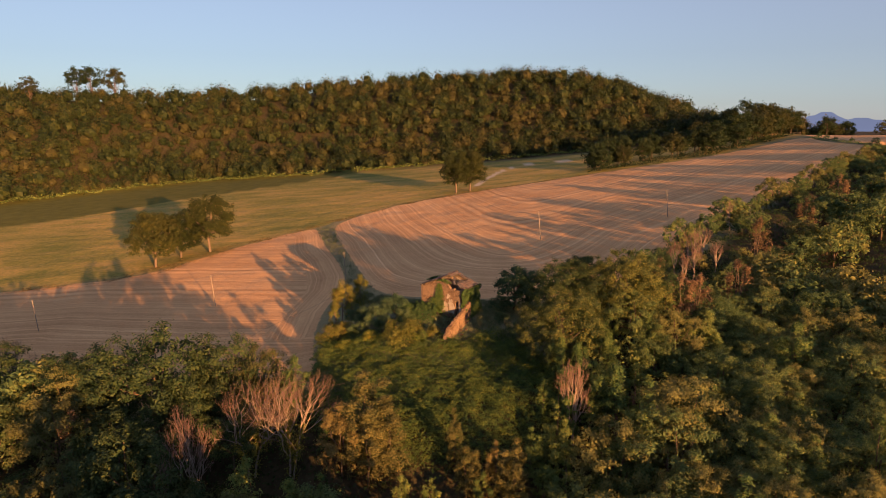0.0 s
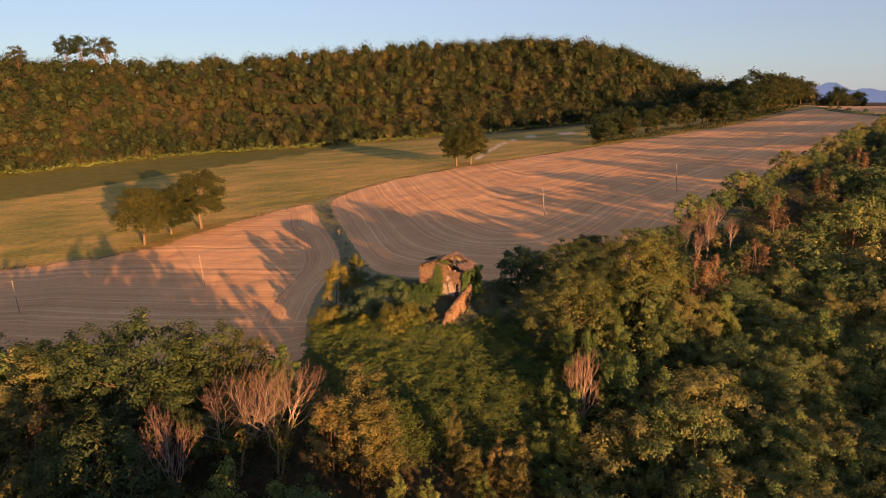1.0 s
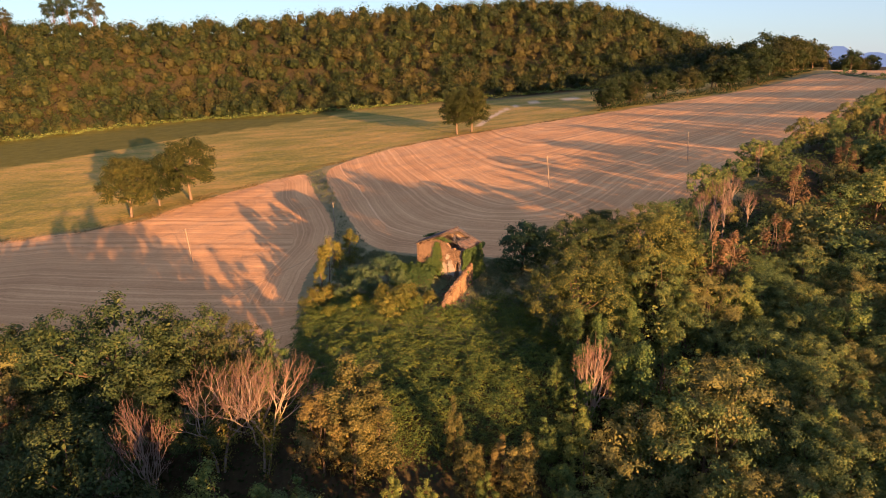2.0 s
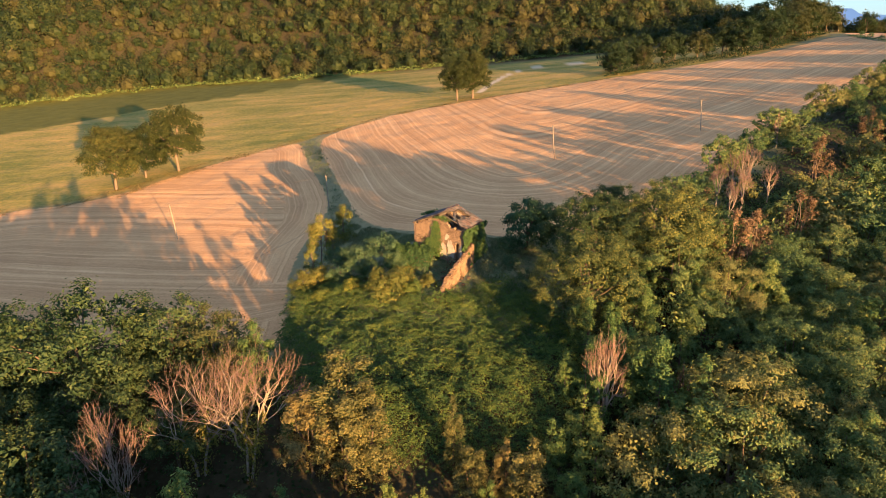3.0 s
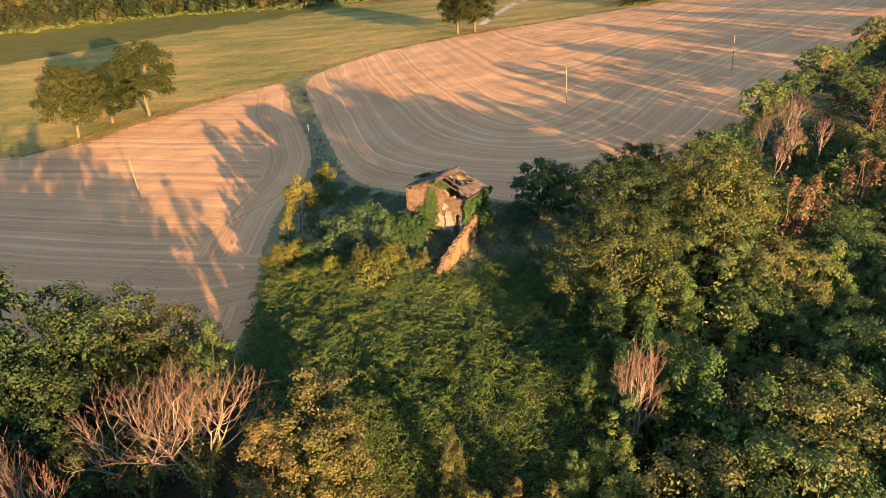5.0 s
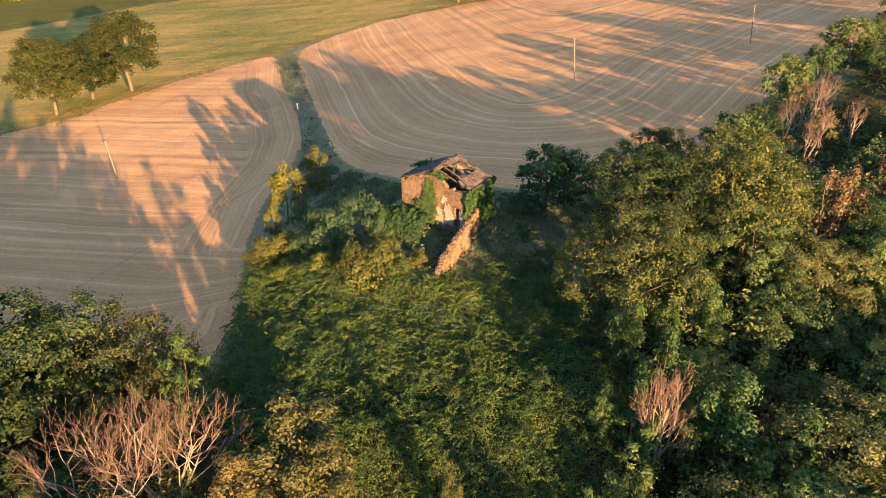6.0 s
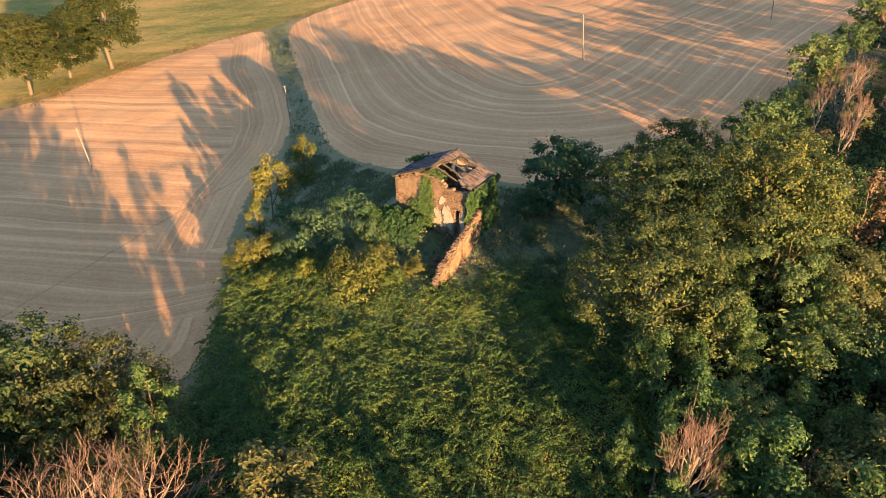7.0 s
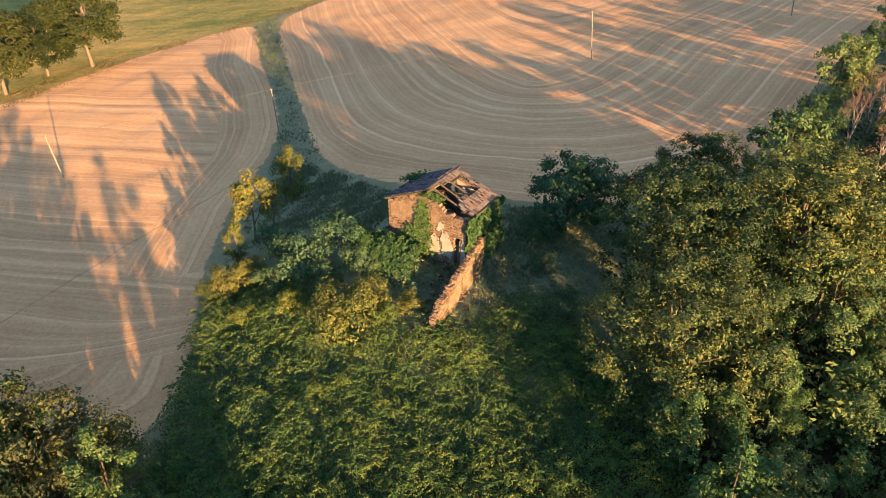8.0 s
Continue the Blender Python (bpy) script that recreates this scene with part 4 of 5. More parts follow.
def grass_stuff(name, label, outline, density, height, material, seed):
    g = np.random.default_rng(seed)
    px, py = np.array([p[0] for p in outline]), np.array([p[1] for p in outline])
    n = int((px.max() - px.min()) * (py.max() - py.min()) * density)
    x, y = g.uniform(px.min(), px.max(), n), g.uniform(py.min(), py.max(), n)
    keep = (signed_distance(x, y, outline) > g.uniform(-0.7, 0.3, n)) & (fbm(x, y, 5, seed) > g.uniform(-0.9, 0.7, n))
    x, y = x[keep], y[keep]
    n = len(x)
    h = height * g.uniform(0.5, 1.3, n)
    a, w = g.uniform(0, 6.283, n), 0.05 + 0.08 * g.random(n)
    root = np.stack([x, y, land(x, y) - 0.05], 1)
    side = np.stack([np.cos(a) * w, np.sin(a) * w, 0 * a], 1)
    lean = np.stack([g.normal(size=n) * 0.3 * h, g.normal(size=n) * 0.3 * h, h], 1)
    v = np.stack([root - side, root + side, root + lean + side * 0.25, root + lean - side * 0.25], 1).reshape(-1, 3)
    return tagged(new(name, mesh_from(name, v, np.arange(4 * n), 4, [material])), label, "grass", kind="stuff")


YARD = [(-21, 133), (-11, 125), (-3, 117), (8, 112), (14, 112), (11, 104), (9, 95), (15, 88), (13, 84), (8, 92), (5, 96), (-4, 105), (-10, 110), (-18, 116)]
STRIP = [(-39, 196), (-35, 199), (-30, 180), (-24, 158), (-19, 142), (-14, 130), (-20, 128), (-22, 142), (-27, 158), (-33, 175)]
grass_stuff("rough_grass", "rough green grass round the ruin", YARD, 95, 0.26, M_GRASS, 81)
grass_stuff("grass_strip", "rough grass strip between the two stubble fields", STRIP, 14, 0.25, M_GRASS, 82)
MARGIN = [(-110, 151), (-84, 154.5), (-73, 158), (-63, 171), (-52, 184), (-40, 195), (-16, 221), (8, 235.5), (34, 244), (60, 254), (60, 256.5), (34, 247), (8, 238.5), (-16, 225), (-42, 199), (-54, 188), (-66, 177), (-76, 164), (-86, 158), (-110, 154)]
grass_stuff("field_margin", "dry grass along the field margin", MARGIN, 14, 0.2, M_DRYGRASS, 83)
grass_stuff("thicket_edge", "dry weeds along the foot of the wood", [(38, 121), (55, 141), (97, 175), (159, 231), (161, 234), (97, 179), (54, 144), (36, 121)], 2.5, 0.6, M_DRYGRASS, 84)


# ---- overhead line ----
M_POLE = bark_material("weathered_pole", (0.17, 0.145, 0.115), (0.26, 0.225, 0.185))
M_METAL = Mat("dull_metal").done((0.11, 0.105, 0.1), 0.6, 0.4)
M_CABLE = Mat("cable").done((0.10, 0.085, 0.075), 0.6, 0.3)


def bm_box(bm, cx, cy, cz, sx, sy, sz, jitter=0.0, g=None):
    vs = []
    for dx, dy, dz in ((-1, -1, -1), (1, -1, -1), (1, 1, -1), (-1, 1, -1), (-1, -1, 1), (1, -1, 1), (1, 1, 1), (-1, 1, 1)):
        q = [cx + dx * sx / 2, cy + dy * sy / 2, cz + dz * sz / 2]
        if jitter:
            q = [c + g.uniform(-jitter, jitter) for c in q]
        vs.append(bm.verts.new(q))
    for f in ((0, 3, 2, 1), (4, 5, 6, 7), (0, 1, 5, 4), (1, 2, 6, 5), (2, 3, 7, 6), (3, 0, 4, 7)):
        bm.faces.new([vs[k] for k in f])


def bm_part(name, bm, material, parent, label=""):
    me = bpy.data.meshes.new(name)
    bm.normal_update()
    bm.to_mesh(me)
    bm.free()
    me.materials.append(material)
    return part(name, me, parent, label)


def utility_pole(x, y, h, lean_x, lean_y=0.0):
    root = tagged(new("utility_pole"), "slender pale wooden utility pole standing in the stubble", "pole", "overhead line poles")
    line = [((lean_x * t, lean_y * t, -0.4 + (h + 0.4) * t), 0.09 - 0.025 * t) for t in np.linspace(0, 1, 5)]
    part("shaft", tubes_mesh("shaft", line and [line], M_POLE, 10), root)
    bm = bmesh.new()
    bm_box(bm, lean_x * 0.97, lean_y, h * 0.97, 0.3, 0.06, 0.07)
    bm_part("bracket", bm, M_METAL, root, "dull metal bracket")
    for dx in (-0.12, 0.12):
        part("insulator", tubes_mesh("insulator", [[((lean_x + dx, lean_y, h * 0.97), 0.03), ((lean_x + dx, lean_y, h * 0.97 + 0.1), 0.05), ((lean_x + dx, lean_y, h * 0.97 + 0.2), 0.02)]], M_METAL, 6), root)
    root.matrix_basis = Matrix.Translation((x, y, land_at(x, y)))
    return Vector((x + lean_x, y + lean_y, land_at(x, y) + h * 0.97 + 0.12))


heads = [utility_pole(-128, 116, 6.6, -0.3), utility_pole(-82.2, 124.4, 6.5, -0.55), utility_pole(-48.1, 130.4, 6.5, -0.6), utility_pole(-21.8, 139.2, 6.4, -0.25), utility_pole(24.1, 155.7, 7.2, -0.75), utility_pole(58.6, 165.7, 6.8, -0.7), utility_pole(104, 180, 6.8, -0.4)]
for a, b in zip(heads, heads[1:]):
    span = (b - a).length
    pts = [(tuple(a.lerp(b, t) - Vector((0, 0, 4 * span * 0.012 * t * (1 - t)))), 0.009) for t in np.linspace(0, 1, 15)]
    tagged(new("overhead_cable", tubes_mesh("overhead_cable", [pts], M_CABLE, 5)), "thin sagging cable strung between wooden poles", "cable", "overhead cables")

# ---- the ruined house ----
def stone_material():
    m = Mat("old_stone")
    isl = m.node("ShaderNodeNewGeometry").outputs["Random Per Island"]
    f = m.math("ADD", m.math("MULTIPLY", isl, 0.5), m.math("MULTIPLY", m.noise(1.1, 5, 0.65), 0.6))
    col = m.ramp(f, [(0.25, (0.085, 0.058, 0.042)), (0.5, (0.155, 0.108, 0.074)), (0.75, (0.225, 0.165, 0.115)), (0.95, (0.24, 0.112, 0.068))])
    stain = m.ramp(m.noise(0.5, 5, 0.7), [(0.42, (0.45, 0.42, 0.38)), (0.62, (1, 1, 1))])
    m.bump(m.noise(9, 5, 0.7), 0.03)
    return m.done(m.mix(0.6, col, stain, "MULTIPLY"), 0.92, 0.15)


def simple_material(name, lo, hi, scale=3.0, rough=0.9, bump=0.02):
    m = Mat(name)
    m.bump(m.noise(scale * 4, 5, 0.7), bump)
    return m.done(m.ramp(m.noise(scale, 5, 0.65), [(0.3, lo), (0.7, hi)]), rough, 0.15)


M_STONE = stone_material()
M_MORTAR = simple_material("lime_mortar", (0.145, 0.102, 0.068), (0.235, 0.172, 0.118))
M_PLASTER = simple_material("pale_plaster", (0.2, 0.175, 0.15), (0.34, 0.305, 0.265), 1.6)
M_WOOD = simple_material("grey_old_wood", (0.06, 0.05, 0.042), (0.13, 0.108, 0.09), 4)
M_DIRT = simple_material("rubble_dirt", (0.10, 0.08, 0.06), (0.20, 0.16, 0.12), 2)


def tile_material():
    m = Mat("old_roof_tile")
    r = m.node("ShaderNodeObjectInfo").outputs["Random"]
    isl = m.node("ShaderNodeNewGeometry").outputs["Random Per Island"]
    f = m.math("FRACT", m.math("ADD", r, isl))
    col = m.ramp(f, [(0.05, (0.045, 0.042, 0.048)), (0.45, (0.085, 0.077, 0.083)), (0.75, (0.135, 0.122, 0.125)), (0.97, (0.14, 0.085, 0.07))])
    lichen = m.ramp(m.noise(2.2, 5, 0.7), [(0.45, (1, 1, 1)), (0.7, (0.75, 0.78, 0.72))])
    m.bump(m.noise(14, 4, 0.7), 0.01)
    return m.done(m.mix(0.5, col, lichen, "MULTIPLY"), 0.9, 0.15)


M_TILE = tile_material()
HOUSE_W, HOUSE_L, EAVE, RIDGE, FLOOR = 7.76, 4.95, 9.15, 10.75, 4.6
house = tagged(new("ruined_house"), "ruined two-storey stone farmhouse with half-collapsed tiled roof", "house")
house.matrix_basis = Matrix.Translation((-3.68, 103.95, 0)) @ Matrix.Rotation(-0.56, 4, "Z")
g_house = np.random.default_rng(91)


def rubble_wall(name, length, z0, top, holes, thick, place, parent, loose=False, label=""):
    """A wall of coursed rubble in its own frame (x along, y through, z up), with a mortar core a little behind the faces."""
    core, faces = bmesh.new(), bmesh.new()
    singles = []
    z = z0
    while z < max(top(length * k / 40) for k in range(41)):
        ch = g_house.uniform(0.09, 0.15)
        x = -g_house.uniform(0, 0.2)
        while x < length:
            w = g_house.uniform(0.1, 0.24)
            a, b = max(x, 0), min(x + w, length)
            x += w
            mx, mz = (a + b) / 2, z + ch / 2
            if b - a < 0.06 or mz > top(mx) + g_house.uniform(-0.16, 0.1):
                continue
            if any(h0 < mx < h1 and k0 < mz < k1 for h0, h1, k0, k1 in holes):
                continue
            bm_box(core, mx, 0, mz, b - a + 0.004, thick - 0.02, ch + 0.004)
            if loose:
                singles.append((mx, mz, b - a - 0.02, ch - 0.02))
            else:
                bm_box(faces, mx, g_house.uniform(-0.012, 0.012), mz + g_house.uniform(-0.015, 0.015), b - a - 0.008, thick + g_house.uniform(-0.02, 0.025), ch - g_house.uniform(0.0, 0.02), 0.014, g_house)
        z += ch
    wall = bm_part(name, core, M_MORTAR, parent, label)
    wall.matrix_basis = place
    if loose:
        faces.free()
        shapes = []
        for k in range(5):
            bm = bmesh.new()
            bm_box(bm, 0, 0, 0, 1, 1, 1, 0.035, g_house)
            me = bpy.data.meshes.new("stone")
            bm.normal_update()
            bm.to_mesh(me)
            bm.free()
            me.materials.append(M_STONE)
            shapes.append(me)
        rest_bm = bmesh.new()
        for mx, mz, w, h in singles[300:]:
            bm_box(rest_bm, mx, g_house.uniform(-0.02, 0.02), mz, w, thick + g_house.uniform(0, 0.05), h, 0.01, g_house)
        tagged(bm_part("stonework", rest_bm, M_STONE, wall), kind="stuff")
        for k, (mx, mz, w, h) in enumerate(singles[:300]):
            st = part("stone", shapes[k % 5], wall)
            st.matrix_basis = Matrix.Translation((mx, g_house.uniform(-0.02, 0.02), mz)) @ Matrix.Diagonal((w, thick + g_house.uniform(0, 0.03), h, 1))
    else:
        tagged(bm_part("stonework", faces, M_STONE, wall), kind="stuff")
    return wall


def flat(points):
    """A piecewise straight wall top."""
    xs_, zs_ = [p[0] for p in points], [p[1] for p in points]
    return lambda x: float(np.interp(x, xs_, zs_)) + 0.07 * math.sin(x * 7.3) + 0.05 * math.sin(x * 17.1)


I4 = Matrix.Identity(4)
rubble_wall("front_wall", HOUSE_W, FLOOR - 0.6, flat([(0, 8.95), (3.4, 10.35), (4.1, 10.3), (4.6, 10.0), (5.1, 9.75), (5.7, 9.2), (6.3, 9.05), (7.0, 9.0), (7.76, 8.8)]),
            [(3.34, 3.98, 7.7, 9.7), (6.62, 7.22, FLOOR, 7.2)], 0.45, Matrix.Translation((0, 0.22, 0)), house, label="warm stone gable wall with a broken top")
rubble_wall("side_wall", HOUSE_L - 0.9, FLOOR - 0.6, flat([(0, 8.9), (5, 8.9)]), [], 0.45, Matrix.Translation((0.225, 0.45, 0)) @ Matrix.Rotation(math.pi / 2, 4, "Z"), house)
rubble_wall("side_wall", HOUSE_L - 0.9, FLOOR - 0.6, flat([(0, 8.8), (5, 8.9)]), [], 0.45, Matrix.Translation((HOUSE_W - 0.225, 0.45, 0)) @ Matrix.Rotation(math.pi / 2, 4, "Z"), house)
rubble_wall("rear_wall", HOUSE_W, FLOOR - 0.6, flat([(0, 8.85), (3.88, 10.5), (7.76, 8.85)]), [(3.3, 3.95, 8.5, 9.9)], 0.45, Matrix.Translation((0, HOUSE_L - 0.22, 0)), house)


def plaster_patch(outline, place, label="patch of pale plaster"):
    """A thin ragged skin of plaster."""
    pts = []
    for (x0, z0), (x1, z1) in zip(outline, outline[1:] + outline[:1]):
        pts += [(x0 + (x1 - x0) * t + g_house.uniform(-0.12, 0.12), z0 + (z1 - z0) * t + g_house.uniform(-0.12, 0.12)) for t in (0, 0.25, 0.5, 0.75)]
    bm = bmesh.new()
    lo = [bm.verts.new((x + g_house.uniform(-0.05, 0.05), 0, z + g_house.uniform(-0.05, 0.05))) for x, z in pts]
    hi = [bm.verts.new((v.co.x, -0.035, v.co.z)) for v in lo]
    bm.faces.new(hi)
    bm.faces.new(lo[::-1])
    for k in range(len(lo)):
        bm.faces.new((lo[k], lo[(k + 1) % len(lo)], hi[(k + 1) % len(lo)], hi[k]))
    bmesh.ops.recalc_face_normals(bm, faces=bm.faces[:])
    bm_part("plaster", bm, M_PLASTER, house, label).matrix_basis = place


FRONT = Matrix.Translation((0, -0.045, 0))
plaster_patch([(5.35, 5.2), (6.45, 5.0), (6.5, 6.5), (6.2, 6.9), (5.9, 7.4), (5.45, 7.2)], FRONT)
plaster_patch([(4.0, 5.3), (5.2, 5.0), (5.3, 6.5), (4.8, 6.9), (4.2, 6.6)], FRONT)
plaster_patch([(4.9, 7.5), (5.5, 7.45), (5.7, 8.1), (5.2, 8.3)], FRONT)
plaster_patch([(7.26, 4.9), (7.74, 4.9), (7.74, 6.9), (7.3, 7.1)], FRONT)
plaster_patch([(4.1, 7.4), (7.2, 7.2), (7.2, 8.6), (5.6, 9.45), (4.2, 9.9)], Matrix.Translation((0, HOUSE_L - 0.455, 0)), "pale plaster on the inner face")

# timber: lintels, jamb, rafters, fallen beams
def timber(name, p0, p1, w, h, label="", material=None, parent=None):
    p0, p1 = Vector(p0), Vector(p1)
    bm = bmesh.new()
    n = 5
    for k in range(n):
        bm_box(bm, (k + 0.5) / n * (p1 - p0).length, 0, 0, (p1 - p0).length / n + 0.002, w, h, 0.006, g_house)
    bmesh.ops.remove_doubles(bm, verts=bm.verts[:], dist=0.0005)
    ob = bm_part(name, bm, material or M_WOOD, parent or house, label)
    ob.matrix_basis = Matrix.Translation(p0) @ (p1 - p0).to_track_quat("X", "Z").to_matrix().to_4x4()
    return ob


timber("lintel", (3.2, 0.18, 9.76), (4.12, 0.18, 9.76), 0.5, 0.14, "weathered wooden lintel")
timber("lintel", (6.5, 0.18, 7.27), (7.34, 0.18, 7.27), 0.5, 0.14, "weathered wooden lintel")
timber("door_post", (7.16, 0.10, FLOOR), (7.2, -0.02, 7.0), 0.09, 0.12, "grey leaning door post")
timber("ridge_beam", (3.88, 0.3, RIDGE - 0.28), (3.88, HOUSE_L - 0.1, RIDGE - 0.24), 0.18, 0.2)
slope = (RIDGE - EAVE) / 3.88
for k, y in ((0, 1.0), (2, 2.0), (4, 3.1), (6, 4.5)):
    timber("rafter", (3.9, y, RIDGE - 0.2), (3.9 + 3.8 * (0.95 if k in (0, 5, 6) else 0.5 + 0.12 * (k % 3)), y + 0.1 * (k % 2), RIDGE - 0.2 - 3.8 * slope * (0.95 if k in (0, 5, 6) else 0.5 + 0.12 * (k % 3))), 0.09, 0.1)
for a, b in (((4.2, 1.0, 8.0), (6.6, 3.6, 6.2)), ((5.0, 0.9, 8.6), (5.6, 3.8, 6.8)), ((4.4, 3.9, 8.8), (6.9, 2.0, 7.0)), ((5.8, 1.0, 7.6), (4.4, 4.0, 7.4)), ((4.0, 2.4, 9.6), (5.9, 2.9, 7.2))):
    timber("fallen_beam", a, b, 0.12, 0.13, "fallen roof beam")
bm = bmesh.new()
for k in range(150):
    x, y = g_house.uniform(0.6, 7.2), g_house.uniform(0.6, 4.3)
    bm_box(bm, x, y, 6.2 + g_house.uniform(0, 0.9), g_house.uniform(0.2, 0.7), g_house.uniform(0.2, 0.6), g_house.uniform(0.1, 0.35), 0.08, g_house)
bm_box(bm, 3.88, 2.45, 5.3, 7.0, 4.0, 2.0)
bm_part("rubble", bm, M_DIRT, house, "heap of fallen masonry inside")


def roof_deck(x0, z0, x1, z1, y0, y1, keep):
    """Boards under the tiles, where the roof still stands."""
    bm = bmesh.new()
    n, m = 16, 22
    for i in range(n):
        for j in range(m):
            u, v = (i + 0.5) / n, (j + 0.5) / m
            if keep(u, v):
                bm_box(bm, x0 + (x1 - x0) * u, y0 + (y1 - y0) * v, z0 + (z1 - z0) * u - 0.06, abs(x1 - x0) / n + 0.01, (y1 - y0) / m - 0.012, 0.06)
    return bm_part("roof_deck", bm, M_WOOD, house, "old roof boards")


def keep_west(u, v):
    return not (u > 0.86 and v < 0.12)


def keep_east(u, v):
    """u from ridge to eave, v from the front gable to the rear."""
    edge = 0.07 * math.sin(9 * v + 1) + 0.05 * math.sin(23 * u)
    if v > 0.86 + edge * 0.4:
        return True
    if u > 0.60 + edge and v > 0.14 + edge:
        return u > 0.62 + edge + 0.1 * (v < 0.3)
    return u < 0.18 + edge and v > 0.42


roof_deck(-0.28, EAVE - 0.11, 3.88, RIDGE, -0.2, HOUSE_L + 0.2, keep_west)
roof_deck(3.88, RIDGE, 8.04, EAVE - 0.11, -0.2, HOUSE_L + 0.2, keep_east)


def tile_verts(sag=0.0):
    out = []
    for end, r in ((0.0, 0.105), (1.0, 0.085)):
        for rad in (r, r - 0.016):
            for k in range(5):
                a = math.pi * k / 4
                out.append((end * 0.43, math.cos(a) * rad, math.sin(a) * rad * 0.8))
    return out


def tile_faces():
    f = []
    for k in range(4):
        f += [(k, k + 1, 10 + k + 1, 10 + k), (5 + k + 1, 5 + k, 15 + k, 15 + k + 1), (k + 1, k, 5 + k, 5 + k + 1), (10 + k, 11 + k, 16 + k, 15 + k)]
    return f + [(0, 10, 15, 5), (4, 9, 19, 14)]


tile_mesh = bpy.data.meshes.new("roof_tile")
tile_mesh.from_pydata(tile_verts(), [], tile_faces())
tile_mesh.materials.append(M_TILE)
places = []
for side in (1, -1):
    x_eave = 8.04 if side == 1 else -0.28
    for row in range(12):
        for col in range(26):
            u, v = 1 - (row + 0.4) / 12, (col + 0.5) / 26
            if not (keep_east(u, v) if side == 1 else keep_west(u, v)):
                continue
            if g_house.random() < (0.10 if side == 1 else 0.03):
                continue
            x = 3.88 + (x_eave - 3.88) * u
            z = RIDGE + (EAVE - 0.11 - RIDGE) * u + 0.05
            y = -0.2 + (HOUSE_L + 0.4) * v
            m = Matrix.Translation((x, y + g_house.normal() * 0.014, z + abs(g_house.normal()) * 0.012)) @ Matrix.Rotation(math.pi if side == 1 else 0, 4, "Z") @ Matrix.Rotation(-math.atan2(RIDGE - EAVE, 3.88), 4, "Y") @ Matrix.Rotation(g_house.normal() * 0.05, 4, "Z")
            places.append(m)
for k in range(26):
    places.append(Matrix.Translation((3.88 + g_house.normal() * 0.02, 0.9 + k * 0.17, RIDGE + 0.06)) @ Matrix.Rotation(math.pi / 2, 4, "Z"))
for m in places[:300]:
    part("roof_tile", tile_mesh, house).matrix_basis = m
tv, tf = np.array(tile_verts()), tile_faces()
vs, fs = [], []
for k, m in enumerate(places[300:]):
    a = np.array(m)
    vs.append(tv @ a[:3, :3].T + a[:3, 3])
    fs += [[q + 20 * k for q in f] for f in tf]
rest = bpy.data.meshes.new("roof_tiles")
rest.from_pydata(np.concatenate(vs).tolist(), [], fs)
rest.materials.append(M_TILE)
tagged(part("roof_tiles", rest, house), kind="stuff")

def render_skin(parent, outline, y, material, label):
    """A thin worn coat of render on a wall's face."""
    bm = bmesh.new()
    pts = []
    for (x0, z0), (x1, z1) in zip(outline, outline[1:] + outline[:1]):
        pts += [(x0 + (x1 - x0) * t + g_house.uniform(-0.1, 0.1), z0 + (z1 - z0) * t + g_house.uniform(-0.1, 0.1)) for t in (0, 0.2, 0.4, 0.6, 0.8)]
    lo = [bm.verts.new((x, y, z)) for x, z in pts]
    hi = [bm.verts.new((x, y + 0.03, z)) for x, z in pts]
    bm.faces.new(hi)
    bm.faces.new(lo[::-1])
    for k in range(len(lo)):
        bm.faces.new((lo[k], lo[(k + 1) % len(lo)], hi[(k + 1) % len(lo)], hi[k]))
    bmesh.ops.recalc_face_normals(bm, faces=bm.faces[:])
    return bm_part("render_coat", bm, material, parent, label)


# broken wall of the fallen annex, running out from the corner
dirn = Vector((0.47 - 4.44, 94.7 - 100.9, 0))
annex = house.matrix_basis.inverted() @ Matrix.Translation((4.25, 100.9, 0)) @ Matrix.Rotation(math.atan2(dirn.y, dirn.x), 4, "Z")
rubble_wall("annex_wall", 7.6, 2.0, flat([(0, 6.85), (0.9, 6.6), (2.2, 6.0), (3.6, 5.45), (5.0, 4.9), (6.4, 4.3), (7.6, 3.3)]), [(1.1, 1.5, 5.3, 5.9)], 0.5, annex, house, True, "broken sunlit stone wall of the annex")
M_RENDER = simple_material("worn_render", (0.11, 0.075, 0.05), (0.215, 0.152, 0.1), 2.4)
crest = bmesh.new()
for k in range(110):
    cx = g_house.uniform(0.1, 7.5)
    bm_box(crest, cx, g_house.uniform(-0.2, 0.2), float(np.interp(cx, [0, 0.9, 2.2, 3.6, 5.0, 6.4, 7.6], [6.85, 6.6, 6.0, 5.45, 4.9, 4.3, 3.3])) + g_house.uniform(-0.06, 0.1), g_house.uniform(0.1, 0.3), g_house.uniform(0.1, 0.26), g_house.uniform(0.08, 0.2), 0.045, g_house)
crest_part = bm_part("crest", crest, M_STONE, house, "loose stones on the broken wall top")
crest_part.matrix_basis = annex
tagged(crest_part, kind="stuff")
annex_wall = [o for o in house.children if o.name.startswith("annex_wall")][0]
for outline in ([(1.7, 3.2), (3.3, 3.0), (3.4, 4.9), (2.6, 5.4), (1.9, 5.6)], [(3.7, 2.6), (5.6, 2.4), (5.5, 4.1), (4.6, 4.6), (3.8, 4.8)], [(0.15, 3.9), (0.9, 3.7), (0.95, 5.0), (0.2, 5.6)]):
    render_skin(annex_wall, outline, 0.262, M_RENDER, "worn tan render")
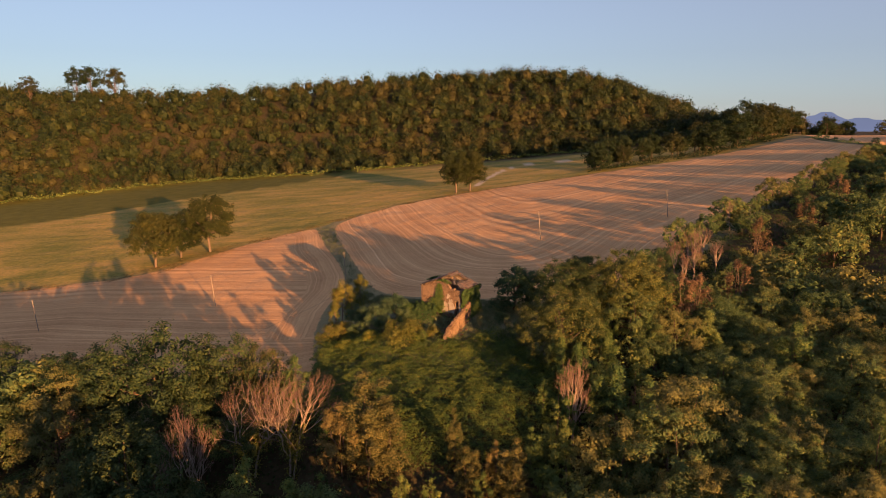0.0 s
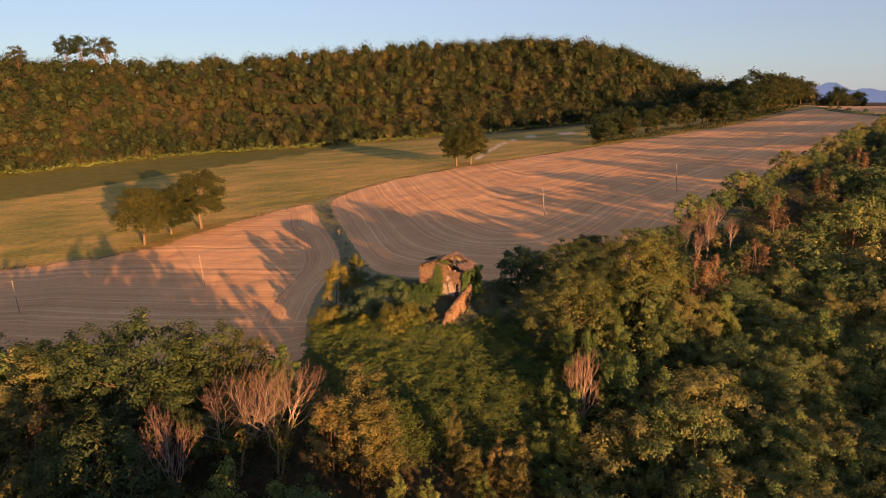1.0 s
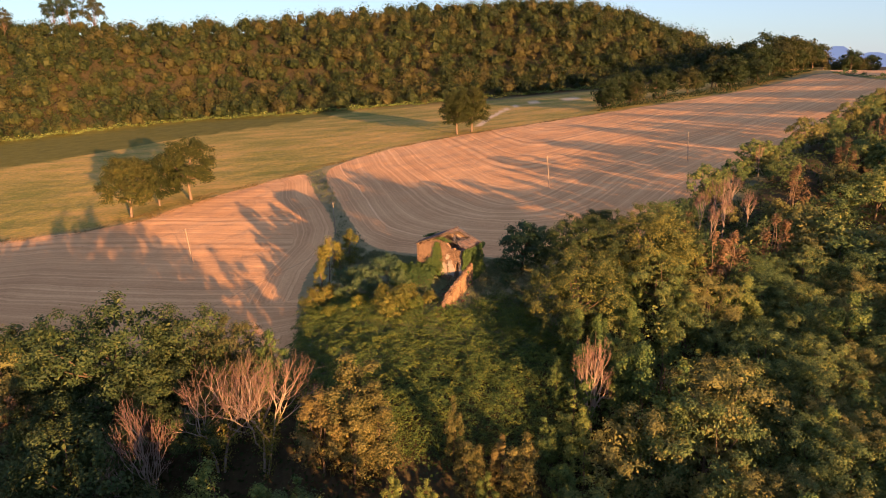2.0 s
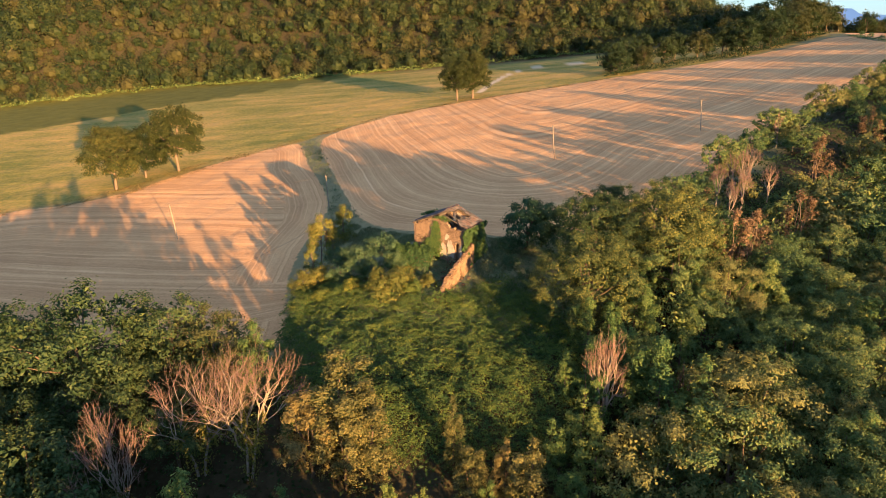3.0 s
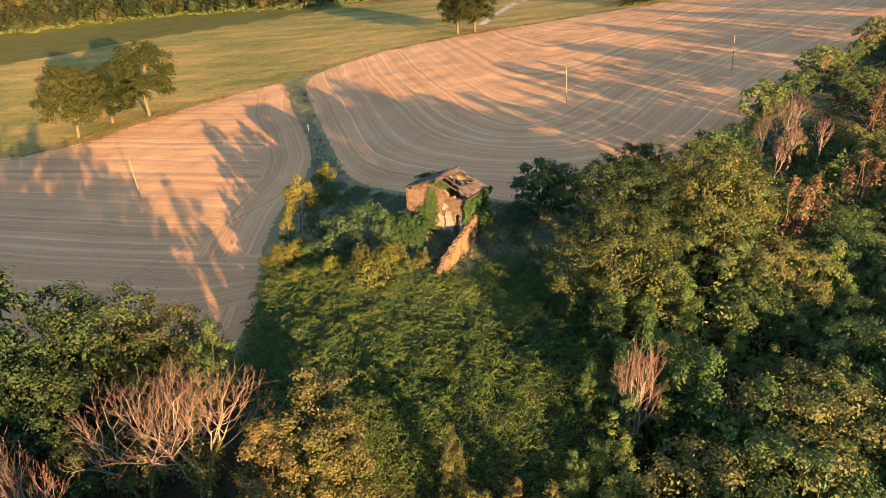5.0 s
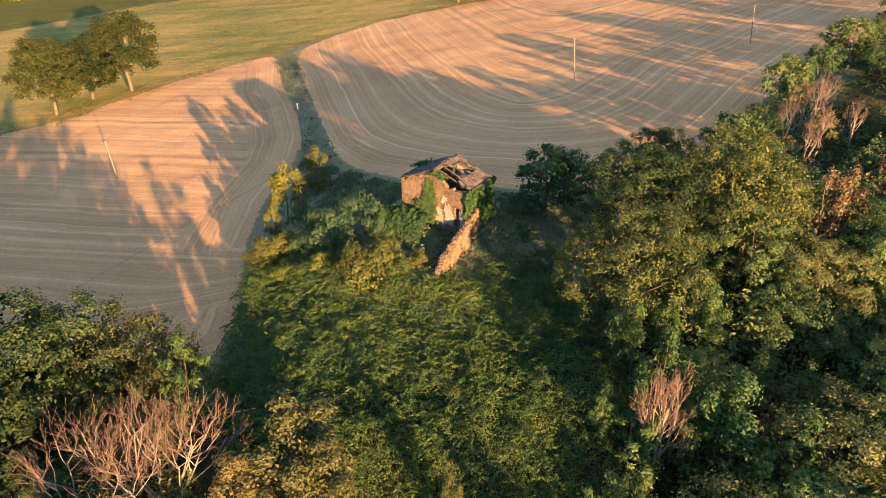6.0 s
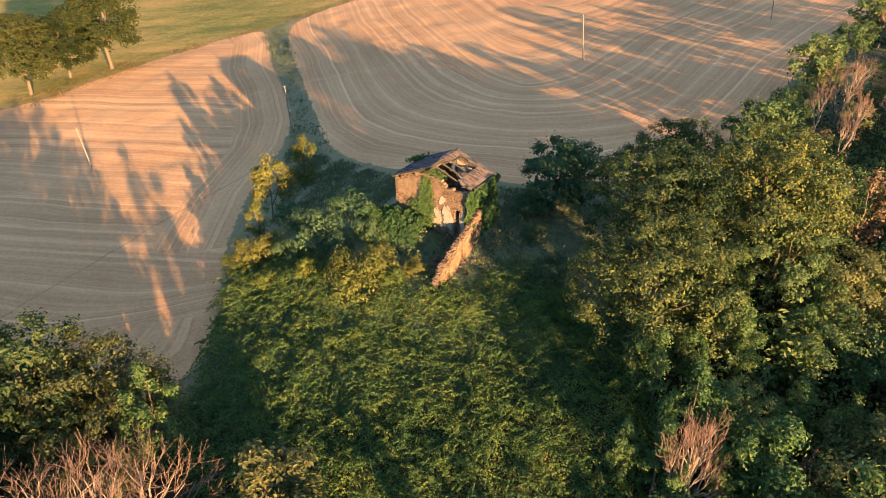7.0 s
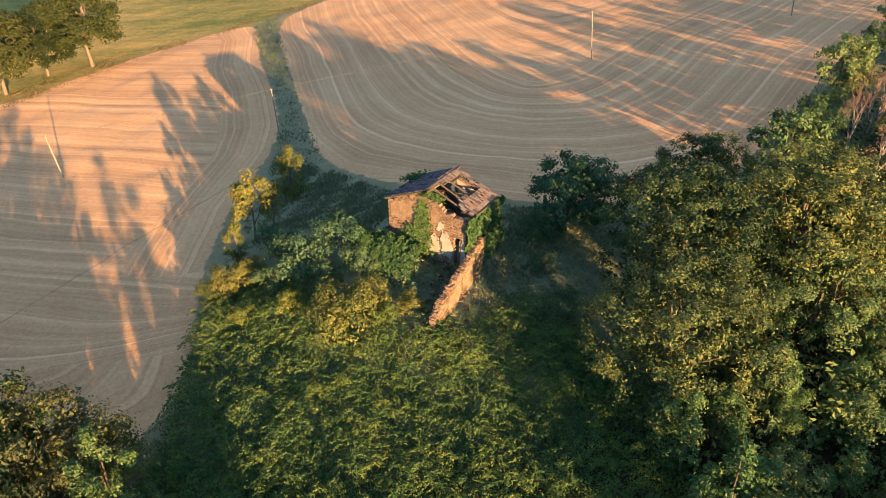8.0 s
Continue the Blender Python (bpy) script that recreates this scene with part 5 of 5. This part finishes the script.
front_wall = [o for o in house.children if o.name.startswith("front_wall")][0]
for outline in ([(0.2, 7.6), (1.4, 7.3), (3.1, 7.5), (3.2, 9.5), (2.0, 9.4), (0.3, 8.7)], [(0.2, 5.6), (1.3, 5.4), (1.6, 6.6), (0.5, 6.9)], [(4.3, 8.0), (5.0, 7.9), (5.4, 8.9), (4.5, 9.6)]):
    render_skin(front_wall, outline, -0.268, M_RENDER, "worn tan render")
rubble_wall("annex_wall", 3.2, 3.0, flat([(0, 5.5), (3.2, 5.2)]), [], 0.45, Matrix.Translation((0.3, -1.7, 0)), house, False, "low ivy-grown annex wall")


def stone_heap(x, y, n, spread, seed):
    """Fallen stones on the ground."""
    g = np.random.default_rng(seed)
    bm = bmesh.new()
    for _ in range(n):
        px, py = x + g.normal() * spread, y + g.normal() * spread
        s = g.uniform(0.15, 0.4)
        bm_box(bm, px, py, land_at(px, py) + s * 0.3, s * 1.3, s, s * 0.8, s * 0.15, g)
    me = bpy.data.meshes.new("stone_heap")
    bm.normal_update()
    bm.to_mesh(me)
    bm.free()
    me.materials.append(M_STONE)
    tagged(new("stone_heap", me), "heap of stones fallen from the wall", "rubble", kind="stuff")


stone_heap(0.3, 94.6, 60, 0.8, 95)
stone_heap(1.6, 98.4, 70, 0.9, 96)


# ---- ivy ----
def ivy(label, n, sample, size=0.2, seed=0):
    """Ivy leaves over a surface: sample(g, n) gives places and facings in the house's frame."""
    g = np.random.default_rng(seed)
    p, d = sample(g, n)
    m = np.array(house.matrix_basis)
    me = leaves_mesh("ivy", p @ m[:3, :3].T + m[:3, 3], d @ m[:3, :3].T + g.normal(size=p.shape) * 0.4, size * g.uniform(0.6, 1.4, len(p)), M_IVY, 0.75)
    return tagged(new("ivy", me), label, "ivy", kind="stuff")


def ivy_side(g, n):
    y, z = g.uniform(-0.3, HOUSE_L + 0.5, n), g.uniform(4.2, 9.3, n)
    bulge = 0.45 + 0.28 * fbm(y, z, 1.7, 101) + 0.15 * fbm(y, z, 0.6, 102)
    keep = z < 9.05 + 0.25 * fbm(y, z * 0, 1.5, 103)
    x = HOUSE_W + np.clip(bulge, 0.05, 1.2) * g.uniform(0.6, 1.05, n) + 0.25 * np.clip((7.0 - z) / 3, 0, 1)
    return np.stack([x, y, z], 1)[keep], np.stack([np.full(n, 1.0), 0.5 * fbm(y, z, 0.8, 104), np.full(n, 0.55)], 1)[keep]


def ivy_front(g, n):
    z = g.uniform(5.0, 9.75, n)
    mid = np.interp(z, [5, 6.5, 7.5, 8.5, 9.75], [2.6, 3.1, 3.5, 3.65, 3.6])
    wide = np.interp(z, [5, 6.5, 7.5, 8.5, 9.75], [2.2, 1.3, 0.8, 0.55, 0.25])
    x = mid + wide * g.normal(size=n) * 0.55
    y = -0.08 - np.interp(z, [5, 7, 9.75], [0.7, 0.4, 0.05]) * g.uniform(0.2, 1, n)
    return np.stack([x, y, z], 1), np.tile([0, -1.0, 0.6], (n, 1))


def ivy_mound(g, n):
    x, y = g.uniform(-2.6, 4.3, n), g.normal(size=n) * 0.95 - 1.6
    top = 6.6 + 0.30 * fbm(x, y, 2.2, 105) + 0.22 * fbm(x, y, 0.8, 106) - 0.14 * np.abs(x - 2.2) - 0.9 * np.abs(y + 1.5) ** 1.6
    z = np.maximum(top, 3.6) - 0.3 * g.random(n)
    keep = y < -0.05
    return np.stack([x, y, z], 1)[keep], np.stack([0 * x, (y + 1.4) * 0.8, 0 * x + 0.8], 1)[keep]


def ivy_crest(g, n):
    x, y = g.normal(size=n) * 0.55 + 4.15, g.normal(size=n) * 0.35 + 0.35
    return np.stack([x, y, 10.25 - 0.35 * np.abs(x - 4) + 0.3 * g.random(n)], 1), np.tile([0, -0.3, 1.0], (n, 1))


def ivy_eave(g, n):
    x, y = g.normal(size=n) * 0.5 - 0.1, g.normal(size=n) * 0.5 + HOUSE_L * 0.8
    return np.stack([x, y, 9.3 + 0.35 * g.random(n) + x * 0.3], 1), np.tile([-0.2, 0, 1.0], (n, 1))


ivy("thick green ivy covering the side wall", 9000, ivy_side, 0.24, 111)
ivy("green ivy climbing the front gable", 2600, ivy_front, 0.2, 112)
ivy("sunlit ivy heaped over the low annex wall", 9500, ivy_mound, 0.24, 113)
ivy("ivy tuft on the broken gable top", 420, ivy_crest, 0.2, 114)
ivy("ivy tuft over the eaves", 420, ivy_eave, 0.22, 115)


# ---- gate at the far corner of the field ----
gate = tagged(new("field_gate"), "pale metal field gate at the top of the stubble", "gate")
gate.matrix_basis = Matrix.Translation((178, 329, land_at(178, 329))) @ Matrix.Rotation(radians(-35), 4, "Z")
for dx in (-2.2, 2.2):
    part("gate_post", tubes_mesh("gate_post", [[((dx, 0, -0.3), 0.09), ((dx, 0, 0.9), 0.09), ((dx, 0, 1.7), 0.08)]], M_POLE, 8), gate)
for dz in (0.35, 0.7, 1.05, 1.4):
    part("rail", tubes_mesh("rail", [[((-2.2, 0, dz), 0.045), ((0, 0, dz - 0.02), 0.045), ((2.2, 0, dz), 0.045)]], M_METAL, 6), gate)
